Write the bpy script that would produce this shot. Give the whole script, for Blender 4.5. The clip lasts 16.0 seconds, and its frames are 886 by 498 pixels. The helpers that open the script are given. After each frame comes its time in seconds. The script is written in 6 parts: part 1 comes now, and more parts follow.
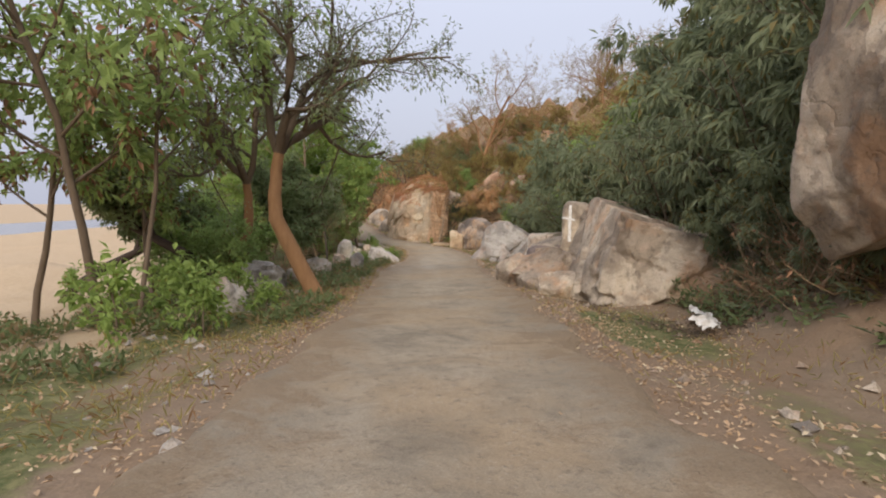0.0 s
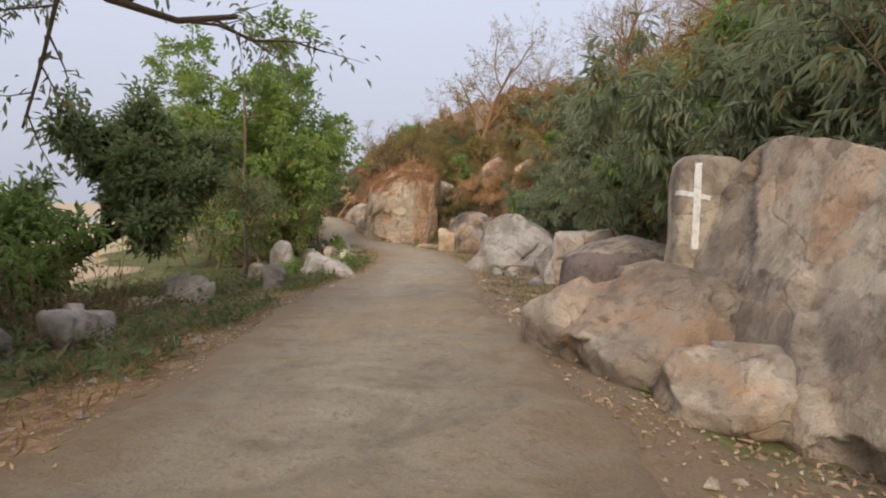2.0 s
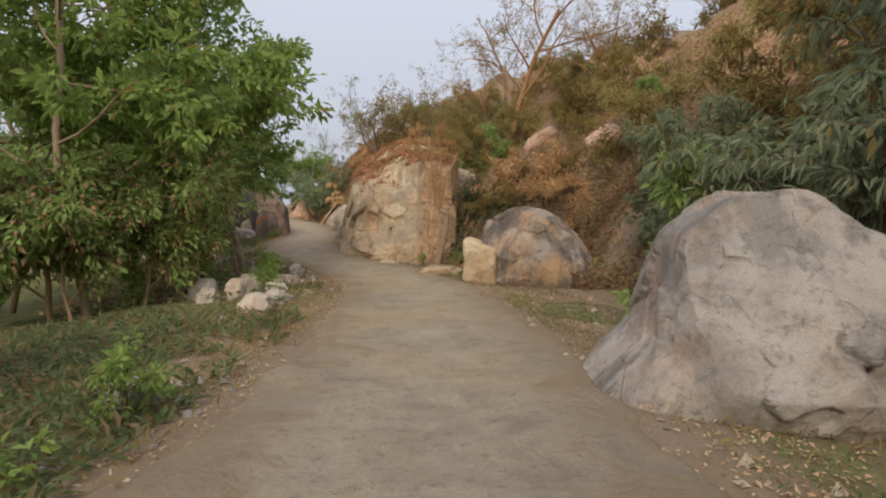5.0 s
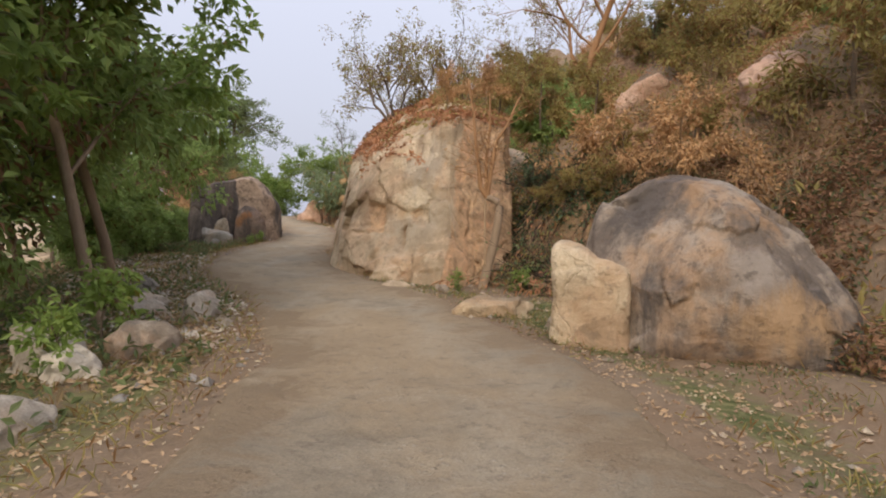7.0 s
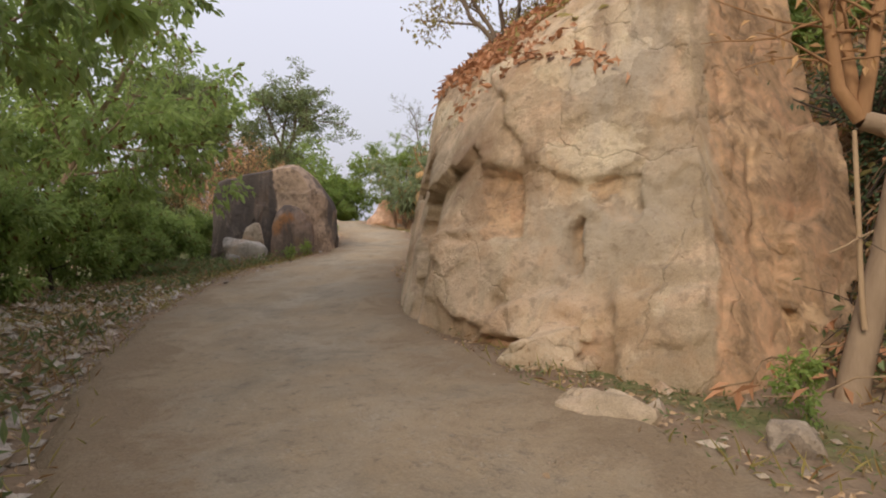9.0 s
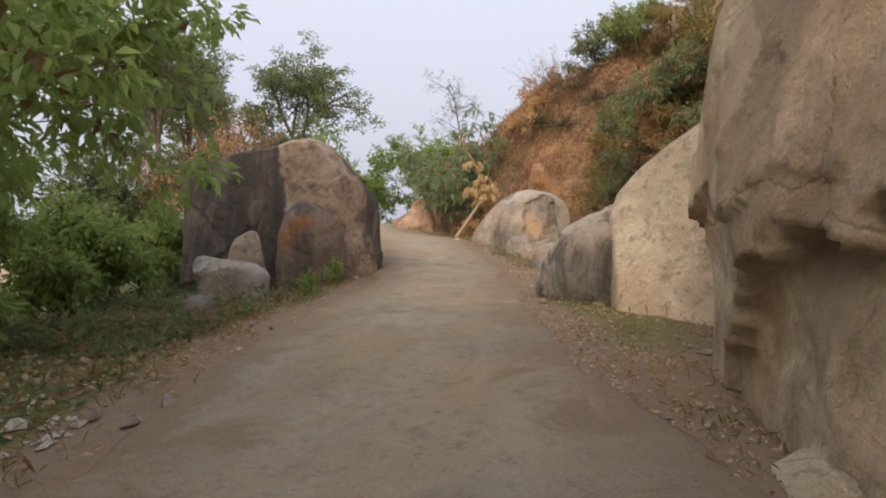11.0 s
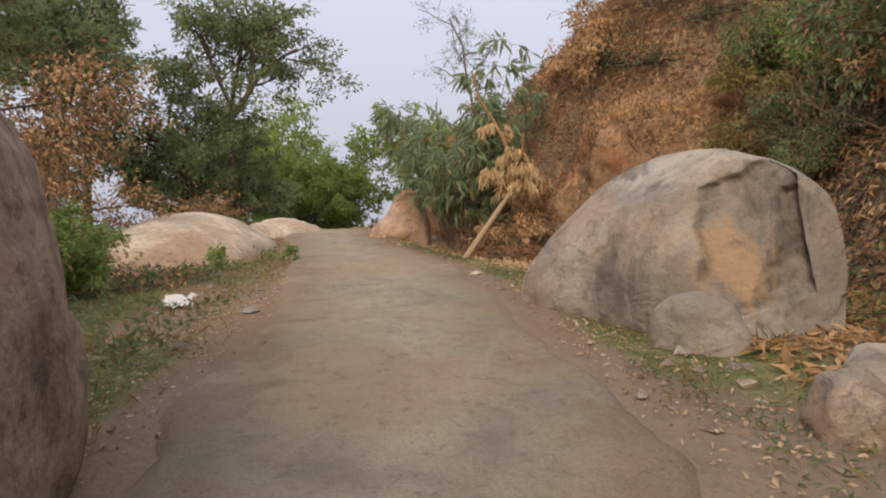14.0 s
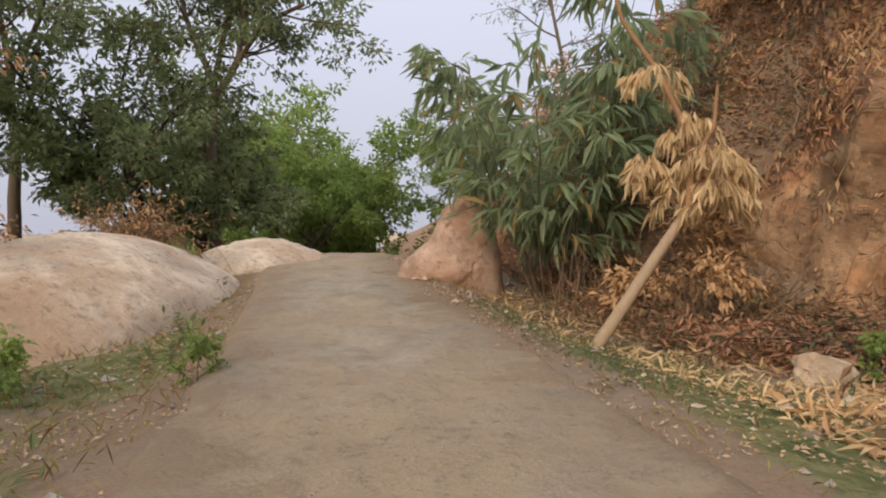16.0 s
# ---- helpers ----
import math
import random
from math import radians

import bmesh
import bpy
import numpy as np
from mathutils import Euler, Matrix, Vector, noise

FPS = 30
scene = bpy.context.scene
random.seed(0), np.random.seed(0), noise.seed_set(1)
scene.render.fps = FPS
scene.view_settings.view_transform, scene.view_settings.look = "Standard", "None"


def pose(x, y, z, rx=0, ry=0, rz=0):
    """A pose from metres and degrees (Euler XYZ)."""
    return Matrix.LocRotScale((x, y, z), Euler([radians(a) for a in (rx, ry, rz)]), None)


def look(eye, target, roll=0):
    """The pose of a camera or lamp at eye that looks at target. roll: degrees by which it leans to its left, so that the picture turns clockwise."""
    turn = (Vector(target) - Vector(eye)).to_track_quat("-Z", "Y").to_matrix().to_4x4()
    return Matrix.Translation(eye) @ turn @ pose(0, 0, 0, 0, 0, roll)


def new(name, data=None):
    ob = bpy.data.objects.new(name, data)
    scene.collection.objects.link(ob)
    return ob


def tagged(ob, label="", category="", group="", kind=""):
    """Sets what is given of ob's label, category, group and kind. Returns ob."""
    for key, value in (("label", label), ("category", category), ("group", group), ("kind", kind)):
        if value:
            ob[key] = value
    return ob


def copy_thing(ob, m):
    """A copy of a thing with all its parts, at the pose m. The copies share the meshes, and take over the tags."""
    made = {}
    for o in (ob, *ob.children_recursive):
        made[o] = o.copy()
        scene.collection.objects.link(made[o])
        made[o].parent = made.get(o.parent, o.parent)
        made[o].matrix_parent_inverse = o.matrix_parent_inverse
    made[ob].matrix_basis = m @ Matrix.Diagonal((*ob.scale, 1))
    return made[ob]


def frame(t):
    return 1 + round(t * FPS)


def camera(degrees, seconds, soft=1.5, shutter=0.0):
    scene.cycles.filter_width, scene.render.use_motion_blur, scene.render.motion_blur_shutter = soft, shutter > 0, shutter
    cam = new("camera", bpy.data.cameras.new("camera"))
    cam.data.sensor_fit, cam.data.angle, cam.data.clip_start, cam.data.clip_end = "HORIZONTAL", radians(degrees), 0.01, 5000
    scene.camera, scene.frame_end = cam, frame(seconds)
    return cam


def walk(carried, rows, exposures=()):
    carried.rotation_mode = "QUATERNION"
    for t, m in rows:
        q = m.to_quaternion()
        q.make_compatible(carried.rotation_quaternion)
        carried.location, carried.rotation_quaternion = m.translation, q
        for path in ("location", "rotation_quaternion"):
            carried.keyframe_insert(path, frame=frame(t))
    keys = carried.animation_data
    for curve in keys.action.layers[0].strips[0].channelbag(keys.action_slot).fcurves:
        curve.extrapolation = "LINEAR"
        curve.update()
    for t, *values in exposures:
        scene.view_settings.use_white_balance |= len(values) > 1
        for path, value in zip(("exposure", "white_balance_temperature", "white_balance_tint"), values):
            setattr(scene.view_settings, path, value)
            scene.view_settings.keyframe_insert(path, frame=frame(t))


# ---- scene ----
cam = camera(70.3, 16.0, soft=2.0)
METRES, EYE, TILT, LEAN, TURN = 80.0, 1.38, -4.2, 0.0, 0.0
ROWS = [
    (0.0, 0.0, 0.0, 0.0, -0.0, 0.0, 0.0),
    (0.5, 0.004, 0.0321, 0.0009, -0.05, -0.25, 0.0),
    (1.0, 0.0074, 0.066, 0.0019, -0.27, -0.34, 0.06),
    (1.5, 0.008, 0.0992, 0.0022, -0.48, -0.21, 0.07),
    (2.0, 0.0067, 0.1321, 0.0028, -0.37, -0.06, -0.02),
    (2.5, 0.0047, 0.1696, 0.0042, -0.37, -0.1, 0.15),
    (3.0, 0.0023, 0.2046, 0.0051, -0.45, -0.11, 0.27),
    (3.5, 0.0002, 0.2422, 0.0063, -0.42, 0.05, 0.28),
    (4.0, 0.0, 0.2788, 0.0079, -0.44, 0.26, 0.18),
    (6.5, -0.0027, 0.4477, 0.0122, 2.51, 1.36, -0.61),
    (7.0, -0.0057, 0.4808, 0.0132, 3.24, 1.49, -0.78),
    (7.5, -0.0089, 0.5126, 0.0151, 3.66, 1.45, -0.71),
    (8.0, -0.0142, 0.5435, 0.0163, 4.43, 1.46, -0.56),
    (8.5, -0.0215, 0.5723, 0.018, 9.18, 1.72, 0.7),
    (9.0, -0.0327, 0.6012, 0.0197, 10.29, 1.75, 0.63),
    (11.5, -0.0874, 0.7262, 0.032, 11.32, 1.88, 0.71),
    (12.0, -0.0939, 0.7531, 0.0347, 11.27, 1.7, 0.81),
    (12.5, -0.0985, 0.7811, 0.0377, 11.27, 1.81, 0.68),
    (13.0, -0.1023, 0.807, 0.0395, 11.25, 1.78, 0.66),
    (13.5, -0.1068, 0.8367, 0.0419, 11.16, 1.69, 0.61),
    (14.0, -0.1118, 0.8647, 0.0453, 11.09, 1.67, 0.55),
    (14.5, -0.1188, 0.8914, 0.0481, 11.09, 1.83, 0.38),
    (15.0, -0.1269, 0.915, 0.0515, 12.2, 2.27, -0.22),
    (15.5, -0.1377, 0.9458, 0.0559, 12.93, 2.43, -0.61),
    (16.0, -0.1479, 0.9735, 0.059, 13.29, 2.56, -0.69),
]
walk(cam, [(t, pose(0, 0, EYE, TILT, LEAN, TURN) @ pose(METRES * x, METRES * y, METRES * z, 90 + pitch, roll, yaw)) for t, x, y, z, yaw, pitch, roll in ROWS],
     [(0, -.1, 6150, 9), (1.5, -.2, 6200, 9), (3, -.06, 6150, 9), (4, -.28, 6400, 5), (6.5, -.08, 6200, 9), (8, -.04, 6450, 10), (9, -.02, 6550, 10), (11.5, -.02, 6350, 9), (13, -.08, 6350, 9), (14, -.16, 6350, 9), (15, -.2, 6250, 9), (16, -.12, 6300, 10)])

# ---- world and sun ----
world = bpy.data.worlds.new("sky")
scene.world = world
world.use_nodes = True
wt = world.node_tree
wt.nodes.clear()
SUN_ELEV, SUN_AZ = 34.0, 189.0          # azimuth clockwise from +y, where the light comes from
sky = wt.nodes.new("ShaderNodeTexSky")
sky.sky_type = "NISHITA"
sky.sun_disc = False
sky.sun_elevation, sky.sun_rotation = radians(SUN_ELEV), radians(SUN_AZ)
sky.dust_density, sky.air_density = 6.0, 1.5
bg_sky = wt.nodes.new("ShaderNodeBackground")
bg_sky.inputs[1].default_value = 0.10
bg_haze = wt.nodes.new("ShaderNodeBackground")
bg_haze.inputs[0].default_value = (0.73, 0.73, 0.84, 1)
# the veil of an overcast sky, brighter overhead than at the horizon
dirn = wt.nodes.new("ShaderNodeTexCoord")
sep = wt.nodes.new("ShaderNodeSeparateXYZ")
veil = wt.nodes.new("ShaderNodeMapRange")
veil.inputs["From Min"].default_value, veil.inputs["From Max"].default_value = 0.0, 1.0
veil.inputs["To Min"].default_value, veil.inputs["To Max"].default_value = 0.97, 1.9
wt.links.new(dirn.outputs["Generated"], sep.inputs[0])
wt.links.new(sep.outputs["Z"], veil.inputs["Value"])
wt.links.new(veil.outputs[0], bg_haze.inputs[1])
wmix = wt.nodes.new("ShaderNodeMixShader")
wmix.inputs[0].default_value = 0.82
wout = wt.nodes.new("ShaderNodeOutputWorld")
wt.links.new(sky.outputs[0], bg_sky.inputs[0])
wt.links.new(bg_sky.outputs[0], wmix.inputs[1])
wt.links.new(bg_haze.outputs[0], wmix.inputs[2])
wt.links.new(wmix.outputs[0], wout.inputs[0])

sun_data = bpy.data.lights.new("sun", "SUN")
sun_data.energy, sun_data.angle, sun_data.color = 2.25, radians(22), (1.0, 0.87, 0.71)
sun = new("sun", sun_data)
_a, _e = radians(SUN_AZ), radians(SUN_ELEV)
_from = Vector((math.sin(_a) * math.cos(_e), math.cos(_a) * math.cos(_e), math.sin(_e)))
sun.matrix_world = look(_from * 60, (0, 0, 0))


# ---- materials ----
class Mat:
    """A small helper for node materials."""

    def __init__(self, name, rough=0.9, spec=0.25):
        self.m = bpy.data.materials.new(name)
        self.m.use_nodes = True
        self.t = self.m.node_tree
        self.b = self.t.nodes["Principled BSDF"]
        self.b.inputs["Roughness"].default_value = rough
        self.b.inputs["Specular IOR Level"].default_value = spec
        self._pos = None

    def node(self, kind, **kw):
        n = self.t.nodes.new(kind)
        for k, v in kw.items():
            n.inputs[k].default_value = v
        return n

    def link(self, a, b):
        self.t.links.new(a, b)

    def pos(self, scale=(1, 1, 1), local=False):
        g = self.node("ShaderNodeTexCoord" if local else "ShaderNodeNewGeometry")
        mp = self.node("ShaderNodeMapping")
        mp.inputs["Scale"].default_value = scale
        self.link(g.outputs["Object" if local else "Position"], mp.inputs[0])
        return mp.outputs[0]

    def noise(self, scale, detail=4, rough=0.55, pos=None, distort=0.0):
        n = self.node("ShaderNodeTexNoise", Scale=scale, Detail=detail, Roughness=rough, Distortion=distort)
        self.link(pos or self.pos(), n.inputs["Vector"])
        return n.outputs["Fac"]

    def ramp(self, fac, stops):
        r = self.node("ShaderNodeValToRGB")
        e = r.color_ramp.elements
        while len(e) < len(stops):
            e.new(0.5)
        for i, (p, c) in enumerate(stops):
            e[i].position = p
            e[i].color = (*c, 1) if isinstance(c, tuple) else (c, c, c, 1)
        self.link(fac, r.inputs[0])
        return r.outputs[0]

    def mix(self, fac, a, b, blend="MIX"):
        n = self.t.nodes.new("ShaderNodeMix")
        n.data_type, n.blend_type = "RGBA", blend
        for sock, v in ((n.inputs[0], fac), (n.inputs[6], a), (n.inputs[7], b)):
            if isinstance(v, (int, float)):
                sock.default_value = v
            elif isinstance(v, tuple):
                sock.default_value = (*v, 1)
            else:
                self.link(v, sock)
        return n.outputs[2]

    def math(self, op, a, b=0.0):
        n = self.t.nodes.new("ShaderNodeMath")
        n.operation = op
        for sock, v in zip(n.inputs, (a, b)):
            if isinstance(v, (int, float)):
                sock.default_value = v
            else:
                self.link(v, sock)
        return n.outputs[0]

    def attr(self, name):
        n = self.t.nodes.new("ShaderNodeAttribute")
        n.attribute_name = name
        return n.outputs["Fac"]

    def color(self, c):
        self.link(c, self.b.inputs["Base Color"])

    def bump(self, fac, strength, dist):
        n = self.node("ShaderNodeBump", Strength=strength, Distance=dist)
        self.link(fac, n.inputs["Height"])
        old = self.b.inputs["Normal"].links
        if old:
            self.link(old[0].from_socket, n.inputs["Normal"])
        self.link(n.outputs[0], self.b.inputs["Normal"])


def granite(name, light, mid, dark, stain, stain_lo=0.52, stain_hi=0.66, seed=0.0, tint=(0.5, 0.25, 0.11), tint_amt=0.5, patches=(), plates=0.0, toned=None, crackle=0.0):
    m = Mat(name, 0.88, 0.2)
    p = m.pos()
    off = m.node("ShaderNodeVectorMath")
    off.inputs[1].default_value = (seed, seed * 0.7, -seed)
    m.link(p, off.inputs[0])
    p = off.outputs[0]
    pale = tuple(min(0.8, v * 1.22) for v in light)
    base = m.ramp(m.noise(0.9, 8, 0.66, p, 0.5), [(0.36, tuple(v * 0.82 for v in mid)), (0.46, mid), (0.52, light), (0.62, pale)])
    grain = m.noise(70, 3, 0.7, p)
    base = m.mix(0.28, base, m.ramp(grain, [(0.3, 0.12), (0.55, 0.55), (0.75, 0.8)]), "OVERLAY")
    # rusty weathering in soft patches
    base = m.mix(m.math("MULTIPLY", m.ramp(m.noise(0.75, 7, 0.66, p), [(0.5, 0.0), (0.6, 1.0)]), tint_amt), base, tint)
    # dark lichen and water streaks, stretched down the face
    mp = m.node("ShaderNodeMapping")
    mp.inputs["Scale"].default_value = (1.0, 1.0, 0.28)
    m.link(p, mp.inputs[0])
    streak = m.ramp(m.noise(0.85, 8, 0.66, mp.outputs[0], 0.6), [(stain_lo, 0.0), (stain_lo + (stain_hi - stain_lo) * 0.55, 1.0)])
    base = m.mix(m.math("MULTIPLY", streak, 0.85), base, stain)
    if toned:
        # one side in another colour, blotched at its border
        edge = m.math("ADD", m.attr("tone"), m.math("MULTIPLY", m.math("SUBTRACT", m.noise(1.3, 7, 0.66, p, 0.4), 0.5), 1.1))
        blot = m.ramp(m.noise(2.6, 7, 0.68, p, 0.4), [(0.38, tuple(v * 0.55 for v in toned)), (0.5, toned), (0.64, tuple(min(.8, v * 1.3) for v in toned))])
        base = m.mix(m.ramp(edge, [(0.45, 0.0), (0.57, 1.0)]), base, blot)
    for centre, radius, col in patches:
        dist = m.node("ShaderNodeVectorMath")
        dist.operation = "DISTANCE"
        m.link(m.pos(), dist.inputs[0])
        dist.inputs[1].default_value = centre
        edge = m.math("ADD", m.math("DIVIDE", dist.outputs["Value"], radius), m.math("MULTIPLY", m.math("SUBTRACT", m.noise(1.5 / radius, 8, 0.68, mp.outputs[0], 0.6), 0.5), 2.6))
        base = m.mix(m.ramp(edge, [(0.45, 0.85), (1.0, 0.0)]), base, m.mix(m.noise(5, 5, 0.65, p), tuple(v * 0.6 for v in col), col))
    cell = None
    if plates:
        # broken plates of rock, each a little lighter or darker and standing proud of the next
        bend = m.node("ShaderNodeTexNoise", Scale=0.9, Detail=5.0, Roughness=0.6)
        m.link(p, bend.inputs["Vector"])
        moved = m.t.nodes.new("ShaderNodeMix")
        moved.data_type, moved.blend_type = "RGBA", "ADD"
        moved.inputs[0].default_value = 1.3
        m.link(p, moved.inputs[6])
        m.link(bend.outputs["Color"], moved.inputs[7])
        vc = m.node("ShaderNodeTexVoronoi", Scale=0.75)
        m.link(moved.outputs[2], vc.inputs["Vector"])
        pick = m.node("ShaderNodeSeparateColor")
        m.link(vc.outputs["Color"], pick.inputs[0])
        cell = pick.outputs[0]
        base = m.mix(plates, base, m.ramp(cell, [(0.15, (0.24, 0.21, 0.18)), (0.5, (0.5, 0.5, 0.5)), (0.85, (0.74, 0.73, 0.7))]), "OVERLAY")
    spots = m.ramp(m.noise(6.5, 5, 0.7, p), [(0.54, 0.0), (0.64, 1.0)])
    base = m.mix(m.math("MULTIPLY", spots, 0.5), base, dark)
    m.color(base)
    if crackle:
        v = m.node("ShaderNodeTexVoronoi", Scale=0.55)
        v.feature = "DISTANCE_TO_EDGE"
        wob = m.node("ShaderNodeTexNoise", Scale=1.6, Detail=5.0)
        m.link(p, wob.inputs["Vector"])
        add = m.t.nodes.new("ShaderNodeMix")
        add.data_type, add.blend_type = "RGBA", "ADD"
        add.inputs[0].default_value = 0.9
        m.link(p, add.inputs[6])
        m.link(wob.outputs["Color"], add.inputs[7])
        m.link(add.outputs[2], v.inputs["Vector"])
        crack = m.ramp(v.outputs["Distance"], [(0.0, 0.0), (0.015, 1.0)])
        m.bump(crack, crackle, 0.04)
    if cell is not None:
        m.bump(cell, 0.9, 0.2)
    m.bump(m.noise(3.2, 9, 0.7, p), 0.65, 0.13)
    m.bump(m.noise(13, 6, 0.7, p), 0.6, 0.035)
    m.bump(m.noise(45, 4, 0.7, p), 0.35, 0.012)
    return m.m


def leafy(name, lo, hi, dry=None, dry_amt=0.0, trans=0.48, rough=0.55):
    m = Mat(name, rough, 0.3)
    g = m.node("ShaderNodeNewGeometry")
    rnd = g.outputs["Random Per Island"]
    c = m.mix(rnd, tuple(a * .72 + b * .28 for a, b in zip(lo, hi)), tuple(b * .9 + a * .1 for a, b in zip(lo, hi)))
    big = m.noise(0.9, 3, 0.5)
    c = m.mix(m.ramp(big, [(0.35, 0.0), (0.65, 0.55)]), c, tuple(min(1, v * 1.5) for v in hi))
    if dry:
        sel = m.ramp(m.math("FRACT", m.math("MULTIPLY", rnd, 7.31)), [(1 - dry_amt - 0.02, 0.0), (1 - dry_amt + 0.02, 1.0)])
        c = m.mix(sel, c, dry)
    m.color(c)
    tr = m.node("ShaderNodeBsdfTranslucent")
    m.link(c, tr.inputs[0])
    ms = m.node("ShaderNodeMixShader")
    ms.inputs[0].default_value = trans
    out = m.t.nodes["Material Output"]
    m.link(m.b.outputs[0], ms.inputs[1])
    m.link(tr.outputs[0], ms.inputs[2])
    m.link(ms.outputs[0], out.inputs[0])
    return m.m


def barky(name, a, b, scale=9.0):
    m = Mat(name, 0.92, 0.15)
    p = m.pos((1, 1, 0.25))
    m.color(m.mix(m.noise(scale, 6, 0.7, p), a, b))
    m.bump(m.noise(scale * 2.5, 6, 0.7, p), 0.7, 0.02)
    return m.m


ROCK_TAN = granite("granite_tan", (0.46, 0.38, 0.29), (0.33, 0.265, 0.2), (0.15, 0.12, 0.095), (0.17, 0.145, 0.12), 0.57, 0.75, 1.0, tint_amt=0.4, plates=0.45, crackle=0.5)
ROCK_GREY = granite("granite_grey", (0.40, 0.36, 0.31), (0.31, 0.275, 0.235), (0.16, 0.14, 0.12), (0.17, 0.15, 0.13), 0.56, 0.72, 7.0, tint_amt=0.25, crackle=0.5)
ROCK_PALE = granite("granite_pale", (0.56, 0.49, 0.40), (0.45, 0.385, 0.31), (0.24, 0.2, 0.16), (0.27, 0.235, 0.2), 0.6, 0.76, 4.0, tint_amt=0.25, crackle=0.5)
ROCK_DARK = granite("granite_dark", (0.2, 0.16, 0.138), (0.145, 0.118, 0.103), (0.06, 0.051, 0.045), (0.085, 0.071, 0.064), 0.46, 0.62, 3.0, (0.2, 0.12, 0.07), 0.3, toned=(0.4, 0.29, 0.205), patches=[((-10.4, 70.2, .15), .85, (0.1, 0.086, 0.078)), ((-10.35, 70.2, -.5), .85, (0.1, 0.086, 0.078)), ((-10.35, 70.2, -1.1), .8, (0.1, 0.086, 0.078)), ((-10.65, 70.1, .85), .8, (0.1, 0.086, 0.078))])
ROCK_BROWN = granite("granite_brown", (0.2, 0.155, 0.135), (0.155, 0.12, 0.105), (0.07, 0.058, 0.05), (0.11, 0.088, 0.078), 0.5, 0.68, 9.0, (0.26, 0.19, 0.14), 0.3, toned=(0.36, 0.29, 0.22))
# the first dark patch paints a cavity's shade; no hollow is modelled there
ROCK_LOBED = granite("granite_streaked", (0.38, 0.325, 0.26), (0.28, 0.24, 0.195), (0.07, 0.06, 0.05), (0.07, 0.06, 0.052), 0.5, 0.66, 15.0, (0.42, 0.29, 0.18), 0.45, patches=[((-6.25, 66.3, -.95), .4, (0.1, 0.082, 0.068)), ((-5.9, 66.2, -.5), .4, (0.46, 0.38, 0.29)), ((-5.6, 66.15, -.25), .35, (0.12, 0.1, 0.085))])
ROCK_HOLLOW = granite("granite_hollowed", (0.42, 0.355, 0.28), (0.34, 0.28, 0.22), (0.16, 0.13, 0.1), (0.16, 0.135, 0.11), 0.6, 0.74, 30.0, (0.5, 0.32, 0.18), 0.3, toned=(0.29, 0.235, 0.18), patches=[((-7.35, 75.9, -.55), .5, (0.62, 0.39, 0.21)), ((-8.3, 76.4, -.8), .5, (0.2, 0.17, 0.145)), ((-6.8, 75.8, .1), .4, (0.17, 0.135, 0.105))])
ROCK_LOBE = granite("granite_lobe", (0.27, 0.2, 0.158), (0.2, 0.152, 0.122), (0.08, 0.066, 0.056), (0.12, 0.096, 0.082), 0.52, 0.7, 3.0, (0.32, 0.18, 0.09), 0.4, patches=[((-12.1, 68.3, -.55), .35, (0.42, 0.2, 0.085)), ((-11.75, 68.4, -.3), .28, (0.42, 0.2, 0.085))])
ROCK_DOME = granite("granite_stained", (0.36, 0.29, 0.225), (0.22, 0.175, 0.14), (0.09, 0.075, 0.062), (0.12, 0.1, 0.088), 0.48, 0.66, 12.0, (0.5, 0.29, 0.14), 0.5, patches=[((3.0, 45.75, -1.55), .6, (0.58, 0.38, 0.21)), ((2.9, 46.7, .3), .4, (0.5, 0.43, 0.35)), ((2.75, 45.9, -.95), .42, (0.44, 0.37, 0.31))])
ROCK_CLIFF = granite("granite_cliff", (0.57, 0.45, 0.305), (0.47, 0.36, 0.235), (0.25, 0.185, 0.125), (0.36, 0.265, 0.18), 0.6, 0.78, 21.0, (0.46, 0.27, 0.14), 0.4, plates=0.3, toned=(0.5, 0.33, 0.195),
                     patches=[((-2.2, 54.2, -.2), 1.3, (0.6, 0.5, 0.37)), ((-3.7, 55.4, .3), 1.0, (0.4, 0.26, 0.16)), ((-2.0, 54.9, 1.2), .9, (0.56, 0.47, 0.36))], crackle=0.5)
ROCK_SLOPE = granite("granite_slope", (0.55, 0.37, 0.26), (0.44, 0.28, 0.19), (0.2, 0.13, 0.09), (0.3, 0.19, 0.13), 0.6, 0.76, 17.0, (0.5, 0.26, 0.14), 0.4)
ROCK_WALL = granite("granite_wall", (0.46, 0.29, 0.165), (0.34, 0.205, 0.115), (0.16, 0.105, 0.065), (0.15, 0.1, 0.06), 0.5, 0.66, 44.0, (0.52, 0.25, 0.11), 0.7, plates=0.4, crackle=0.5)
# the large orange patch paints warm sunlight on the near end of the slab
ROCK_SMOOTH = granite("granite_smooth", (0.68, 0.545, 0.395), (0.58, 0.46, 0.33), (0.18, 0.14, 0.1), (0.17, 0.14, 0.11), 0.6, 0.76, 30.0, (0.55, 0.33, 0.17), 0.4, patches=[((-17.6, 83.0, -.3), 2.4, (0.58, 0.38, 0.225)), ((-3.7, 63.3, -1.3), .7, (0.55, 0.33, 0.18))])

